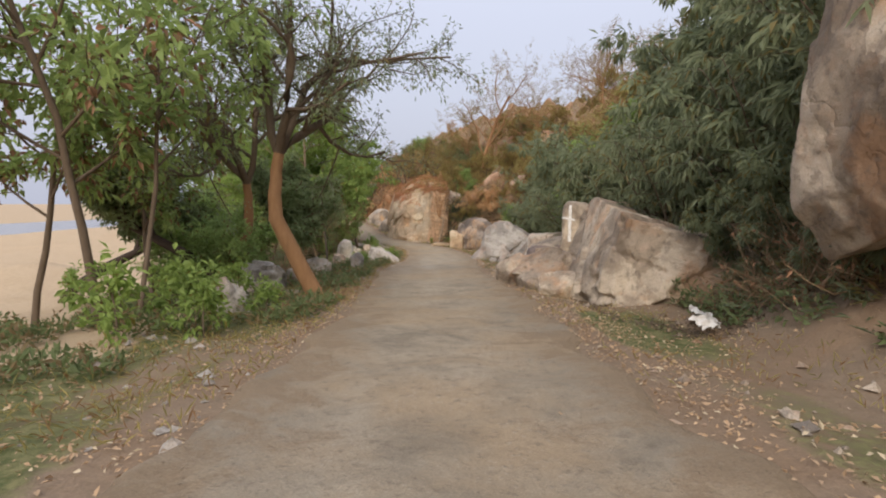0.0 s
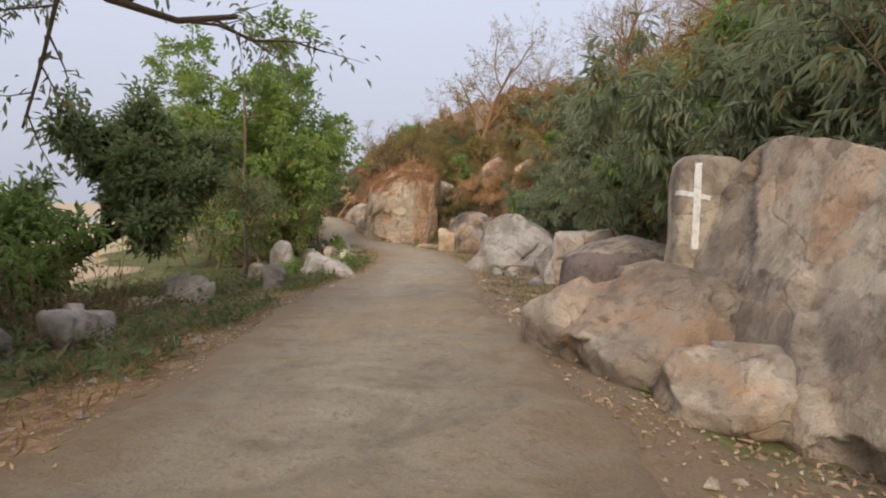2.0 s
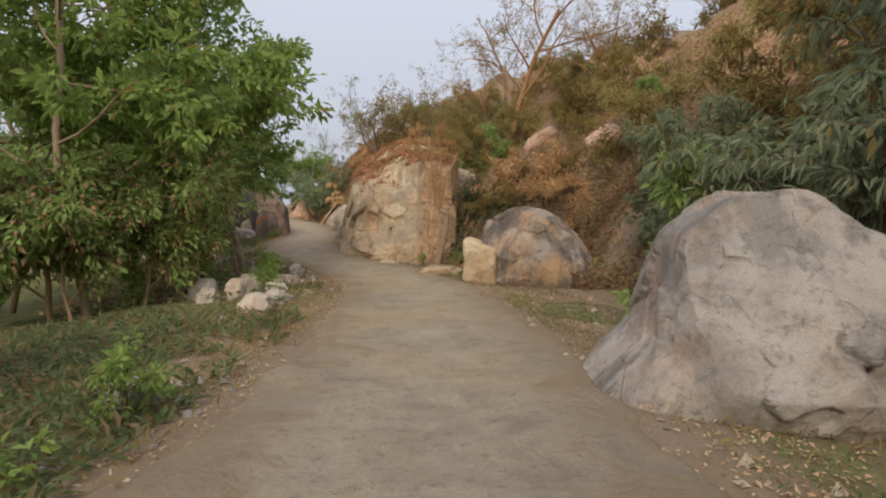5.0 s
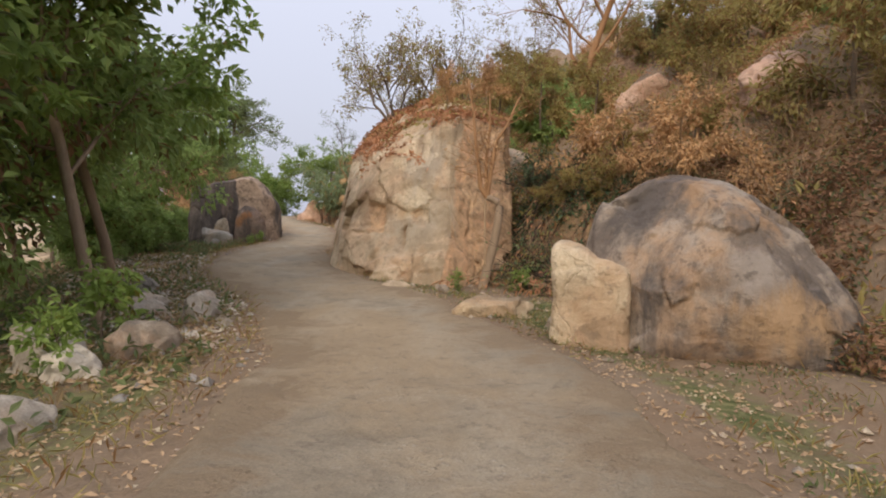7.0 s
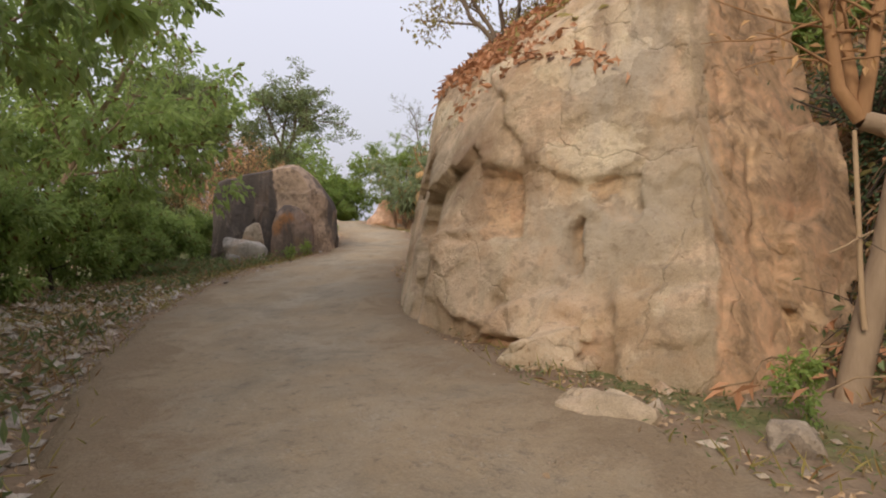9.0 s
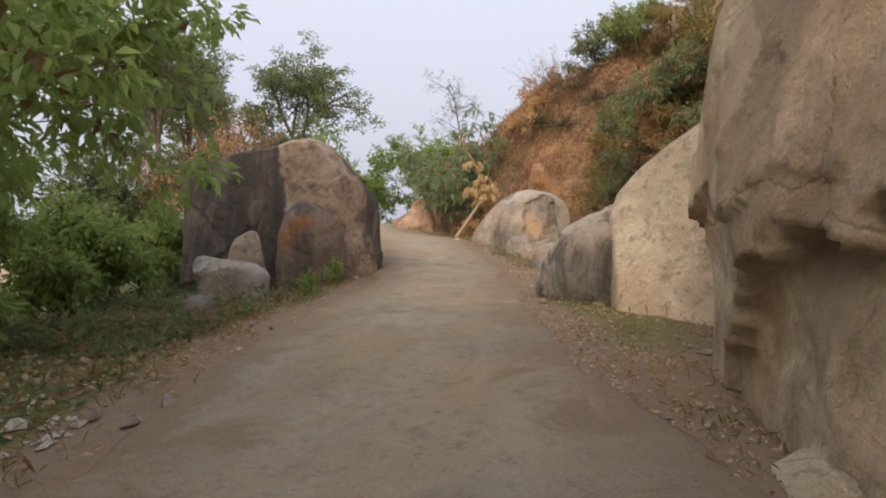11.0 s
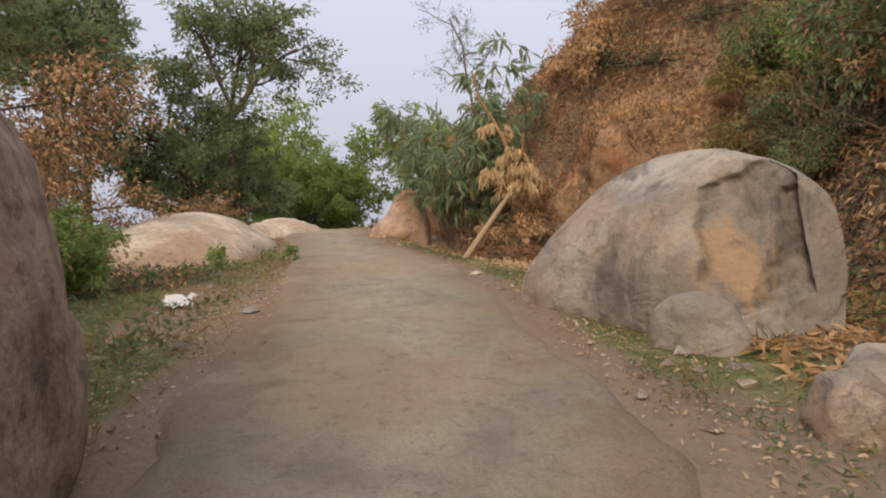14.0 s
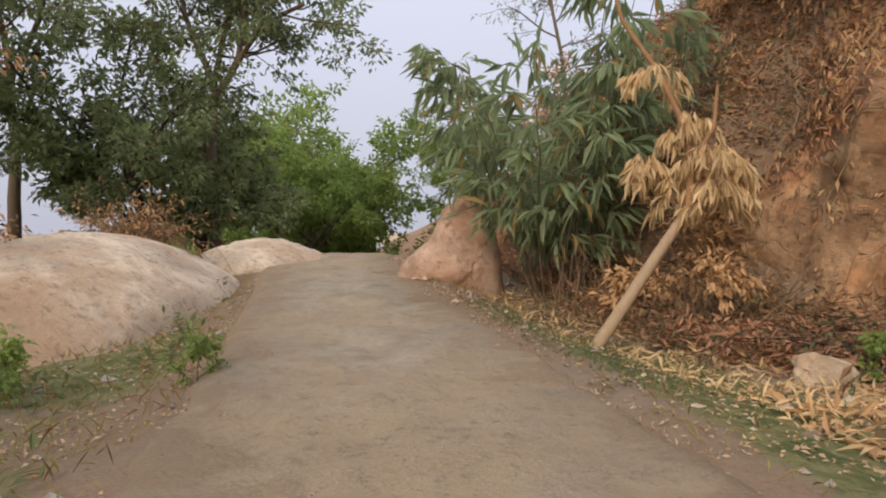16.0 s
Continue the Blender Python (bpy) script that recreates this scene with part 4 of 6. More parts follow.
for i, (x, y, w, dp, h, mat, lab) in enumerate([
        (-3.6, 26.3, .55, .5, .65, ROCK_GREY, "small tan rock in the weeds"), (-4.85, 29.4, .6, .5, .6, ROCK_TAN, "small tan rock in the weeds"),
        (-4.75, 23.8, 1.0, .8, .62, ROCK_PALE, "rounded grey boulder in the weeds"), (-4.35, 19.0, 1.25, .8, .48, ROCK_GREY, "flat pale rock on the bank"),
        (-5.2, 17.7, 1.6, 1.2, .75, ROCK_GREY, "grey rock under the leaning tree"),
        (-4.3, 12.6, .65, .6, .6, ROCK_GREY, "grey rock on the bank"), (-4.9, 15.0, 1.2, .9, .55, ROCK_GREY, "grey rock under the leaning tree"),
        (-4.95, 48.5, .75, .55, .42, ROCK_PALE, "blocky pale rock at the track edge"), (-6.5, 44.5, .95, .7, .48, ROCK_PALE, "angular pale rock in the weeds"),
        (-5.2, 43.3, .5, .45, .55, ROCK_PALE, "upright pale rock in the weeds"), (-5.85, 43.1, .5, .45, .38, ROCK_PALE, "angular pale rock in the weeds"), (-4.75, 46.2, .9, .7, .4, ROCK_TAN, "low rock in the weeds"),
        (-6.2, 49.0, .7, .5, .25, ROCK_PALE, "flat pale rock in the weeds"), (-4.1, 41.1, .9, .65, .4, ROCK_PALE, "angular pale rock at the track edge"),
        (-5.3, 45.1, .95, .6, .45, ROCK_PALE, "angular pale rock in the weeds"), (-4.55, 44.5, .5, .45, .32, ROCK_PALE, "angular pale rock in the weeds"),
        (-4.1, 42.9, .85, .6, .38, ROCK_PALE, "flat pale rock in the weeds"),
        (-6.7, 49.9, 1.05, .7, .3, ROCK_PALE, "flat pale rock in the weeds"), (-7.6, 51.5, .6, .5, .4, ROCK_GREY, "grey rock in the weeds"),
        (-2.9, 33.5, .6, .5, .3, ROCK_GREY, "small stone in the weeds"),
        (2.9, 30.3, .5, .45, .32, ROCK_GREY, "small stone at the boulder foot"), (2.5, 31.0, .4, .4, .25, ROCK_GREY, "small stone at the boulder foot"),
        (3.3, 28.2, .5, .45, .28, ROCK_GREY, "pale rock at the boulder foot"), (3.8, 27.0, .5, .4, .25, ROCK_TAN, "pale rock at the boulder foot")]):
    rock(lab, x, y, (w, dp, h), i * 37, mat, 80 + i, n=22, square=0.95, rough=.02, chips=14, facets=.16, lump=.1)
rock("upright grey boulder in the weeds", -4.95, 33.8, (.9, .8, 1.2), 8, ROCK_PALE, 80, n=44, rough=.02, base=-1.7, facets=.06, lump=.03, bulge=3.5,
     outline=[(-.78, -2.3), (-.74, -1.7), (-.7, -.91), (-.39, -.57), (-.01, -.69), (.12, -1.32), (.16, -2.3)])
rock("pale humped boulder in the weeds", -2.7, 29.5, (1.6, 1.3, 1.0), 8, ROCK_PALE, 81, n=44, rough=.025, base=-1.35, facets=.06, lump=.04, bulge=3,
     outline=[(-.9, -1.9), (-.87, -1.25), (-.68, -.7), (-.34, -.74), (.17, -.94), (.57, -1.22), (.74, -1.45), (.75, -1.9)], cracks=[((-3.0, 28.85, -.8), (-2.9, 28.8, -1.35), .12, .06)])
rock("pale upright rock jutting from the bank", 5.75, 7.2, (3.1, 2.4, 4.4), 8, ROCK_TAN, 90, [], 44, 0.3, base=.5, sink=0.05, facets=.04, planes=[(-.72, -.2, -.62, 4.35, 7, 1.6), (-.95, -.25, .2, 4.2, 7, 2.2), (.3, -.3, -.9, 4.9, 7, .95)])


# ---- plants ----
class Wood:
    """Collects tapered limbs and the places where leaves grow."""

    def __init__(self, seed):
        self.r = random.Random(seed)
        self.v, self.f, self.tips = [], [], []

    def limb(self, pts, r0, r1, sides=6):
        base = len(self.v)
        n = len(pts)
        for i, p in enumerate(pts):
            d = (pts[min(i + 1, n - 1)] - pts[max(i - 1, 0)]).normalized()
            a = d.orthogonal().normalized()
            b = d.cross(a)
            r = r0 + (r1 - r0) * i / (n - 1)
            for k in range(sides):
                t = k * 2 * math.pi / sides
                self.v.append(p + (a * math.cos(t) + b * math.sin(t)) * r)
        for i in range(n - 1):
            for k in range(sides):
                q = (k + 1) % sides
                self.f.append((base + i * sides + k, base + i * sides + q, base + (i + 1) * sides + q, base + (i + 1) * sides + k))

    def path(self, start, way, length, n=5, bend=0.25, up=0.0):
        pts, d = [start.copy()], way.normalized()
        for _ in range(n):
            d = (d + Vector((self.r.gauss(0, bend), self.r.gauss(0, bend), self.r.gauss(0, bend) + up)) * 0.6).normalized()
            pts.append(pts[-1] + d * length / n)
        return pts

    def grow(self, start, way, length, radius, level, plan):
        """plan: per level (children, length factor, spread in degrees, up)"""
        n = 6 if level == 0 else (4 if level < len(plan["kids"]) else 2)
        pts = self.path(start, way, length, n, plan.get("bend", 0.25), plan["up"][level])
        self.limb(pts, radius, radius * (0.55 if level < len(plan["kids"]) else 0.3), 7 if level == 0 else (5 if level == 1 else 3))
        if level >= len(plan["kids"]):
            self.tips.append(pts)
            return
        kids = plan["kids"][level]
        first = plan["first"][level]
        for k in range(kids):
            t = first + (1 - first) * (k + self.r.random() * 0.6) / kids
            t = min(t, 1.0)
            i = min(int(t * n), n - 1)
            p = pts[i].lerp(pts[i + 1], t * n - i)
            d = (pts[i + 1] - pts[i]).normalized()
            ang = radians(plan["spread"][level] * self.r.uniform(0.6, 1.25))
            az = k * 2.4 + self.r.uniform(-0.5, 0.5)
            a = d.orthogonal().normalized()
            side_way = a * math.cos(az) + d.cross(a) * math.sin(az)
            self.grow(p, d * math.cos(ang) + side_way * math.sin(ang), length * plan["len"][level] * self.r.uniform(0.7, 1.2),
                      radius * plan.get("thin", 0.5) * (1 - 0.35 * t), level + 1, plan)

    def mesh(self, name):
        return mesh_from(name, np.array([tuple(p) for p in self.v]), np.array(self.f))


def leaf_mesh(name, pos, way, length, width, seed, fold=0.25, droop=0.0):
    """One folded leaf a place: base, two shoulders, tip."""
    rng = np.random.default_rng(seed)
    pos, way = np.asarray(pos, float), np.asarray(way, float)
    n = len(pos)
    way = way + rng.normal(0, 0.35, (n, 3))
    way[:, 2] -= droop
    way /= np.linalg.norm(way, axis=1)[:, None] + 1e-9
    up = rng.normal(0, 0.55, (n, 3)) + [0, 0, 1]
    sidev = np.cross(way, up)
    sidev /= np.linalg.norm(sidev, axis=1)[:, None] + 1e-9
    nrm = np.cross(sidev, way)
    L = length * rng.uniform(0.6, 1.25, n)[:, None]
    W = width * rng.uniform(0.7, 1.2, n)[:, None]
    mid = pos + way * L * 0.45
    a = mid - sidev * W / 2 + nrm * W * fold
    b = mid + sidev * W / 2 + nrm * W * fold
    tip = pos + way * L - nrm * L * 0.12
    v = np.stack([pos, a, tip, b], 1).reshape(-1, 3)
    k = np.arange(n)[:, None] * 4
    f = np.concatenate([k + [0, 2, 1], k + [0, 3, 2]])
    return mesh_from(name, v, f, smooth=False)


def twig_places(tips, per, spread, seed, start=0.15, flat=1.0):
    """Leaf places along twigs."""
    rng = np.random.default_rng(seed)
    pos, way = [], []
    for pts in tips:
        a = np.array([tuple(p) for p in pts])
        t = rng.uniform(start, 1.0, per) * (len(a) - 1)
        i = np.minimum(t.astype(int), len(a) - 2)
        q = a[i] + (a[i + 1] - a[i]) * (t - i)[:, None]
        d = a[i + 1] - a[i]
        d = d / (np.linalg.norm(d, axis=1)[:, None] + 1e-9)
        out = rng.normal(0, 1, (per, 3))
        out /= np.linalg.norm(out, axis=1)[:, None]
        pos.append(q + out * [1, 1, flat] * spread * rng.uniform(0, 1, per)[:, None])
        way.append(d * 0.6 + out * 0.8)
    return np.concatenate(pos), np.concatenate(way)


def tree(label, where, plan, height, radius, bark, leaf, per, leaf_len, leaf_w, seed, spread=0.18, droop=0.3, lean=(0, 0), name="tree", category="tree", group="trees",
         rz=0.0, sink=0.15, spine=None, flat=1.0, tip=.15, vine=None, limb_bark=None):
    """A tree: a trunk with limbs, and a crown of single leaves."""
    ob = thing(name, label, category, where, group, rz)
    w = Wood(seed)
    if spine:
        pts = [Vector(q) for q in spine]
        fine = []
        for a, b in zip(pts, pts[1:]):
            fine += [a.lerp(b, t / 4) + Vector((w.r.gauss(0, .015), w.r.gauss(0, .015), 0)) for t in range(4)]
        fine.append(pts[-1])
        w.limb(fine, radius * 1.2, radius * .72, 9)
        part("trunk", w.mesh("trunk"), bark, ob)
        w.v, w.f = [], []
        start, way = pts[-1], (pts[-1] - pts[-2]).normalized() + Vector((lean[0], lean[1], .4))
        for k in range(plan.get("forks", 3)):
            a = k * 2.2 + 0.4
            w.grow(start, way.normalized() + Vector((math.cos(a), math.sin(a), 0.15)) * plan.get("open", .75), height * w.r.uniform(.8, 1.1), radius * .66, 0, plan)
    else:
        w.grow(Vector((0, 0, -sink)), Vector((lean[0], lean[1], 1)), height, radius, 0, plan)
    part("branch_frame" if spine else "trunk", w.mesh("branch_frame" if spine else "trunk"), limb_bark or bark, ob)
    if per:
        pos, way = twig_places(w.tips, per, spread, seed + 1, tip, flat)
        part("crown", leaf_mesh("crown", pos, way, leaf_len, leaf_w, seed + 2, droop=droop), leaf, ob)
    if vine:
        pos, way = twig_places(w.tips[::2], vine, spread * 1.4, seed + 5)
        part("withered_vine", leaf_mesh("withered_vine", pos, way, leaf_len * .8, leaf_w * .8, seed + 6, droop=.9), LEAF_VINE, ob, "brown withered creeper")
    return ob


ROUND = dict(kids=(7, 6, 6), len=(0.55, 0.5, 0.42), spread=(58, 48, 50), up=(0.05, 0.12, 0.05, 0.0), first=(0.38, 0.3, 0.25), thin=0.5)
BARE = dict(kids=(6, 5, 5, 4), len=(0.6, 0.55, 0.5, 0.5), spread=(45, 42, 42, 45), up=(0.05, 0.12, 0.1, 0.05, 0.0), first=(0.3, 0.25, 0.25, 0.2), thin=0.5, bend=0.32)
FEATHER = dict(kids=(5, 6, 6), len=(0.75, 0.55, 0.42), spread=(55, 50, 50), up=(0.0, 0.1, 0.02, -0.12), first=(0.45, 0.25, 0.2), thin=0.55, bend=0.3)
LIGHT = dict(kids=(6, 5, 5), len=(0.6, 0.5, 0.42), spread=(68, 50, 52), up=(0.05, 0.08, 0.03, 0.0), first=(0.12, 0.2, 0.2), thin=0.45)
DENSE = dict(kids=(9, 7, 6), len=(0.6, 0.5, 0.42), spread=(68, 50, 52), up=(0.05, 0.08, 0.03, 0.0), first=(0.15, 0.25, 0.2), thin=0.45)


def at(x, y, dz=0.0):
    return (x, y, ground_z(x, y) + dz)


# left, first stretch
T_FEATHER = tree("feathery tree with a leaning orange-brown trunk", at(-2.91, 14.45), dict(FEATHER, first=(.2, .2, .2), kids=(5, 5, 5), up=(.12, .1, .02, -.12), forks=4, open=.9), 3.5, .17, BARK_ORANGE, LEAF_GREY, 17, .13, .04, 201, .25, .6, limb_bark=BARK,
     spine=[(.1, .05, -.25), (-.4, -.15, .9), (-.84, -.3, 1.85), (-.9, -.18, 2.5), (-.83, 0, 3.3)])
copy_thing(T_FEATHER, pose(*at(-6.6, 18.6), 0, 0, 200) @ Matrix.Scale(.95, 4))
T_SLIM = tree("slender tree with broad bright green leaves", at(-6.3, 11.4), dict(ROUND, first=(.45, .3, .25), kids=(8, 5, 4), bend=.12), 5.8, .09, BARK, LEAF_MID, 18, .27, .13, 202, .3, .5, (-.05, 0), tip=.4, vine=12)
tree("slender dark-leaved tree on the river bank", at(-5.75, 11.7), dict(ROUND, first=(.55, .3, .25), kids=(6, 5, 4), bend=.1), 5.4, .055, BARK, LEAF_MID, 14, .24, .11, 203, .3, .45, (.02, .05), tip=.4)
SPREAD = dict(ROUND, up=(.14, .16, .08, .02), forks=3, open=.8, first=(.2, .2, .2), kids=(6, 6, 6))
T_BENT = tree("dark low tree with a bent spreading trunk", at(-9.3, 24.0), SPREAD, 2.3, .2, BARK_DARK, LEAF_DARK, 28, .18, .08, 204, .3, .35,
              spine=[(0, 0, -.3), (.5, -.1, .5), (1.5, -.1, 1.2), (2.6, 0, 1.75)])
copy_thing(T_BENT, pose(*at(-12.6, 20.5), 0, 0, 20) @ Matrix.Scale(.9, 4))
copy_thing(T_BENT, pose(*at(-6.2, 17.8), 0, 0, 170) @ Matrix.Scale(.85, 4))
copy_thing(T_SLIM, pose(*at(-9.6, 14.6), 0, 0, 120))
copy_thing(T_SLIM, pose(*at(-8.0, 17.2), 0, 0, 250) @ Matrix.Scale(.8, 4))
TIER = dict(kids=(11, 6, 5), len=(.4, .48, .42), spread=(72, 48, 50), up=(.04, .16, .05, 0), first=(.3, .35, .3), thin=.42, bend=.26)
T_LAYER = tree("bright green tree with layered open foliage", at(-8.6, 42.8), TIER, 9.6, .12, BARK_TAN, LEAF_BRIGHT, 34, .3, .15, 205, .42, .35, (.03, -.03), flat=.4, tip=.4)
copy_thing(T_LAYER, pose(*at(-7.6, 50.5), 0, 0, 100) @ Matrix.Scale(.9, 4))
copy_thing(T_LAYER, pose(*at(-12.4, 45.5), 0, 0, 200) @ Matrix.Scale(.85, 4))
tree("small dark sapling with a brown vine-clad crown", at(-5.8, 31.0), dict(DENSE, len=(.36, .5, .42), first=(.35, .25, .2)), 3.7, .05, BARK_DARK, LEAF_DARK, 12, .12, .05, 206, .18, .5, (0, 0), vine=12)
T_UNDER = tree("dry undershrub tangled with brown creepers", at(-8.3, 41.6), dict(LIGHT, first=(.2, .2, .2)), 2.6, .05, TWIG, LEAF_MID, 18, .18, .08, 212, .28, .5, name="shrub", category="shrub", group="bank shrubs", vine=14)
for x, y, a, s in ((-7.2, 45.0, 60, 1.5), (-9.4, 42.6, 150, 1.5), (-10.8, 42.4, 230, 1.3), (-8.4, 47.6, 20, 1.5), (-12.6, 43.5, 90, 1.3), (-7.6, 43.4, 300, 1.2)):
    copy_thing(T_UNDER, pose(*at(x, y), 0, 0, a) @ Matrix.Scale(s, 4))
# left, second stretch
T_MANGO = tree("leafy green tree with a slim upright trunk", at(-6.45, 48.1), dict(DENSE, first=(.4, .25, .2), len=(.5, .5, .42), kids=(9, 6, 5)), 6.6, .11, BARK_TAN, LEAF_MID, 24, .25, .125, 207, .32, .6, (-.03, 0), tip=.4)
for x, y, a, s in ((-11.0, 52.5, 80, 1.0), (-12.8, 57.0, 160, .95), (-15.0, 61.0, 250, 1.0), (-18.8, 64.5, 310, .85), (-16.5, 55, 20, 1.3), (-21.0, 69.5, 120, .9)):
    copy_thing(T_MANGO, pose(*at(x, y), 0, 0, a) @ Matrix.Scale(s, 4))
T_BUSH = tree("dark leafy bush on the river bank", at(-12.8, 57.0), DENSE, 2.0, .05, BARK_DARK, LEAF_MID, 16, .18, .08, 208, .25, .35, name="bush", category="bush", group="bushes")
for x, y, a, s in ((-13.2, 59.8, 90, .9), (-13.8, 62.0, 40, .9), (-15.0, 65.6, 190, .8), (-15.6, 67.0, 220, .9), (-16.3, 70.0, 20, .75), (-16.8, 73.5, 70, .7), (-17.2, 78.6, 200, .6), (-6.2, 18.2, 80, .7), (-6.9, 21.8, 160, 1.0), (-8.0, 19.0, 310, .9), (-8.6, 22.6, 10, 1.2)):
    copy_thing(T_BUSH, pose(*at(x, y), 0, 0, a) @ Matrix.Scale(s, 4))
# left, far
UMBRELLA = dict(kids=(6, 5, 5), len=(.52, .5, .45), spread=(58, 48, 50), up=(.06, .12, .04, 0), first=(.35, .3, .3), thin=.5, forks=4, open=.75)
T_TALL = tree("tall open tree with a forked pale trunk", at(-25.9, 99.4), UMBRELLA, 5.2, .2, BARK, LEAF_DARK, 17, .26, .12, 209, .5, .2, spine=[(.1, 0, -.3), (.05, 0, 2.5), (-.05, 0, 4.4), (.15, 0, 6.2)], flat=.4, tip=.35)
copy_thing(T_TALL, pose(*at(-32.5, 97), 0, 0, 200) @ Matrix.Scale(1.05, 4))
copy_thing(T_TALL, pose(*at(-25.3, 83), 0, 0, 120) @ Matrix.Scale(.86, 4))
copy_thing(T_TALL, pose(*at(-29, 91), 0, 0, 300) @ Matrix.Scale(.8, 4))
T_ROUND = tree("dense round bright green tree", at(-28, 117, -1.6), dict(DENSE, len=(.8, .5, .42), spread=(78, 50, 52), first=(.06, .2, .2), kids=(11, 7, 6)), 7.2, .25, BARK, LEAF_BRIGHT, 40, .4, .2, 210, .5, .25, flat=.7)
copy_thing(T_ROUND, pose(*at(-28.5, 113, -3.0), 0, 0, 150) @ Matrix.Scale(.85, 4))
copy_thing(T_ROUND, pose(*at(-37, 122), 0, 0, 100) @ Matrix.Scale(1.1, 4))
copy_thing(T_ROUND, pose(*at(-21.5, 124), 0, 0, 200) @ Matrix.Scale(.7, 4))
T_DARK = tree("dense dark green tree", at(-26.3, 96.6), dict(DENSE, first=(.1, .25, .2), len=(.66, .5, .42), kids=(10, 7, 6)), 5.6, .2, BARK_DARK, LEAF_DARK, 36, .27, .13, 211, .42, .3, flat=.7)
copy_thing(T_DARK, pose(*at(-29.5, 104), 0, 0, 100) @ Matrix.Scale(1.0, 4))
copy_thing(T_DARK, pose(*at(-32.5, 90), 0, 0, 210) @ Matrix.Scale(.8, 4))
copy_thing(T_DARK, pose(*at(-23.5, 79), 0, 0, 30) @ Matrix.Scale(.6, 4))

T_VINE = tree("tall dry shrub smothered in brown withered vines", at(-17.7, 77.7), dict(DENSE, first=(.05, .2, .2)), 3.7, .06, BARK, LEAF_DRY, 7, .12, .055, 228, .25, .9, name="dry_shrub", category="shrub", group="dry shrubs", vine=26)
for x, y, a, s in ((-20.4, 78.4, 200, 1.05), (-22.5, 82.4, 130, 1.2), (-16.6, 74.2, 10, .6)):
    copy_thing(T_VINE, pose(*at(x, y), 0, 0, a) @ Matrix.Scale(s, 4))

# right hillside
B_WILLOW = tree("dense grey-green shrub with long drooping leaves", at(7.3, 12), dict(LIGHT, kids=(8, 6, 5)), 3.6, .07, BARK_DARK, LEAF_GREY, 30, .3, .085, 220, .2, .9, tip=.5, name="shrub", category="shrub", group="hillside shrubs")
for x, y, a, s in ((7.0, 9, 60, 1.1), (7.4, 15.5, 130, 1.1), (7.0, 18.5, 200, .95), (6.8, 21.5, 250, 1.0), (9.3, 12.5, 20, 1.3), (9.5, 17.5, 310, 1.3), (7.5, 5.0, 90, 1.1), (9.8, 7.5, 170, 1.3), (9.0, 22, 10, 1.2),
                   (6.6, 33.5, 100, 1.0), (6.3, 36.5, 220, .9), (7.6, 35.5, 330, 1.2), (12.5, 14, 60, 1.3), (12, 20, 160, 1.3), (12.5, 9, 260, 1.2),
                   (6.3, 45.2, 40, .62), (6.9, 43.2, 110, .7), (7.4, 46.4, 200, .7), (6.2, 41.0, 280, .6), (6.0, 10.9, 30, .5), (6.5, 9.6, 100, .5), (5.9, 8.6, 170, .45), (6.6, 12.6, 240, .45)):
    copy_thing(B_WILLOW, pose(*at(x, y, -.2), 0, 0, a) @ Matrix.Scale(s, 4))
B_GREEN = tree("broad-leaved green shrub on the hillside", at(6.6, 30.5), LIGHT, 2.8, .06, BARK, LEAF_MID, 30, .27, .12, 221, .25, .6, tip=.5, name="shrub", category="shrub", group="hillside shrubs")
for x, y, a, s in ((7.6, 27.5, 90, .9), (7.8, 25.0, 180, 1.0), (8.3, 29.0, 260, 1.3), (8.6, 33.0, 40, 1.3), (5.6, 39.5, 140, .9), (2.0, 60.5, 30, .8), (-.5, 66, 120, .9), (9, 38, 310, 1.1)):
    copy_thing(B_GREEN, pose(*at(x, y, -.2), 0, 0, a) @ Matrix.Scale(s, 4))
B_HILL = tree("dark green hill shrub draped with brown creepers", at(-1.4, 79.2, -.2), dict(LIGHT, first=(.1, .2, .2)), 2.3, .05, BARK, LEAF_DARK, 15, .17, .08, 229, .3, .6, flat=.6, tip=.4, name="shrub", category="shrub", group="hillside shrubs", vine=16)
B_OLIVE = tree("yellowing shrub on the dry hillside", at(11, 27), LIGHT, 2.6, .06, BARK, LEAF_OLIVE, 24, .22, .08, 222, .25, .4, name="shrub", category="shrub", group="hillside shrubs")
B_DRY = tree("dry orange-brown shrub on the hillside", at(4.2, 53.5), LIGHT, 1.9, .04, TWIG, LEAF_DRY, 16, .14, .06, 223, .2, .4, name="dry_shrub", category="shrub", group="dry shrubs")
for x, y, a, s in ((-1.8, 78.6, 70, .7), (-1.2, 73, 250, .8)):
    copy_thing(B_OLIVE, pose(*at(x, y, -.2), 0, 0, a) @ Matrix.Scale(s, 4))
rr = random.Random(5)
for k in range(60):
    y = rr.uniform(12, 112)
    x = float(road_x(y)) + float(np.interp(y, HILL_Y, HILL_D)) + rr.uniform(1.0, 17) + (3.5 if 44 < y < 64 else 0)
    copy_thing((B_DRY if k % 5 < 4 else B_OLIVE) if y > 84 else (B_OLIVE if k % 5 < 3 or 42 < y < 70 else B_HILL if y > 70 else B_GREEN), pose(*at(x, y, -.25), 0, 0, rr.uniform(0, 360)) @ Matrix.Scale(rr.uniform(.55, 1.05), 4))
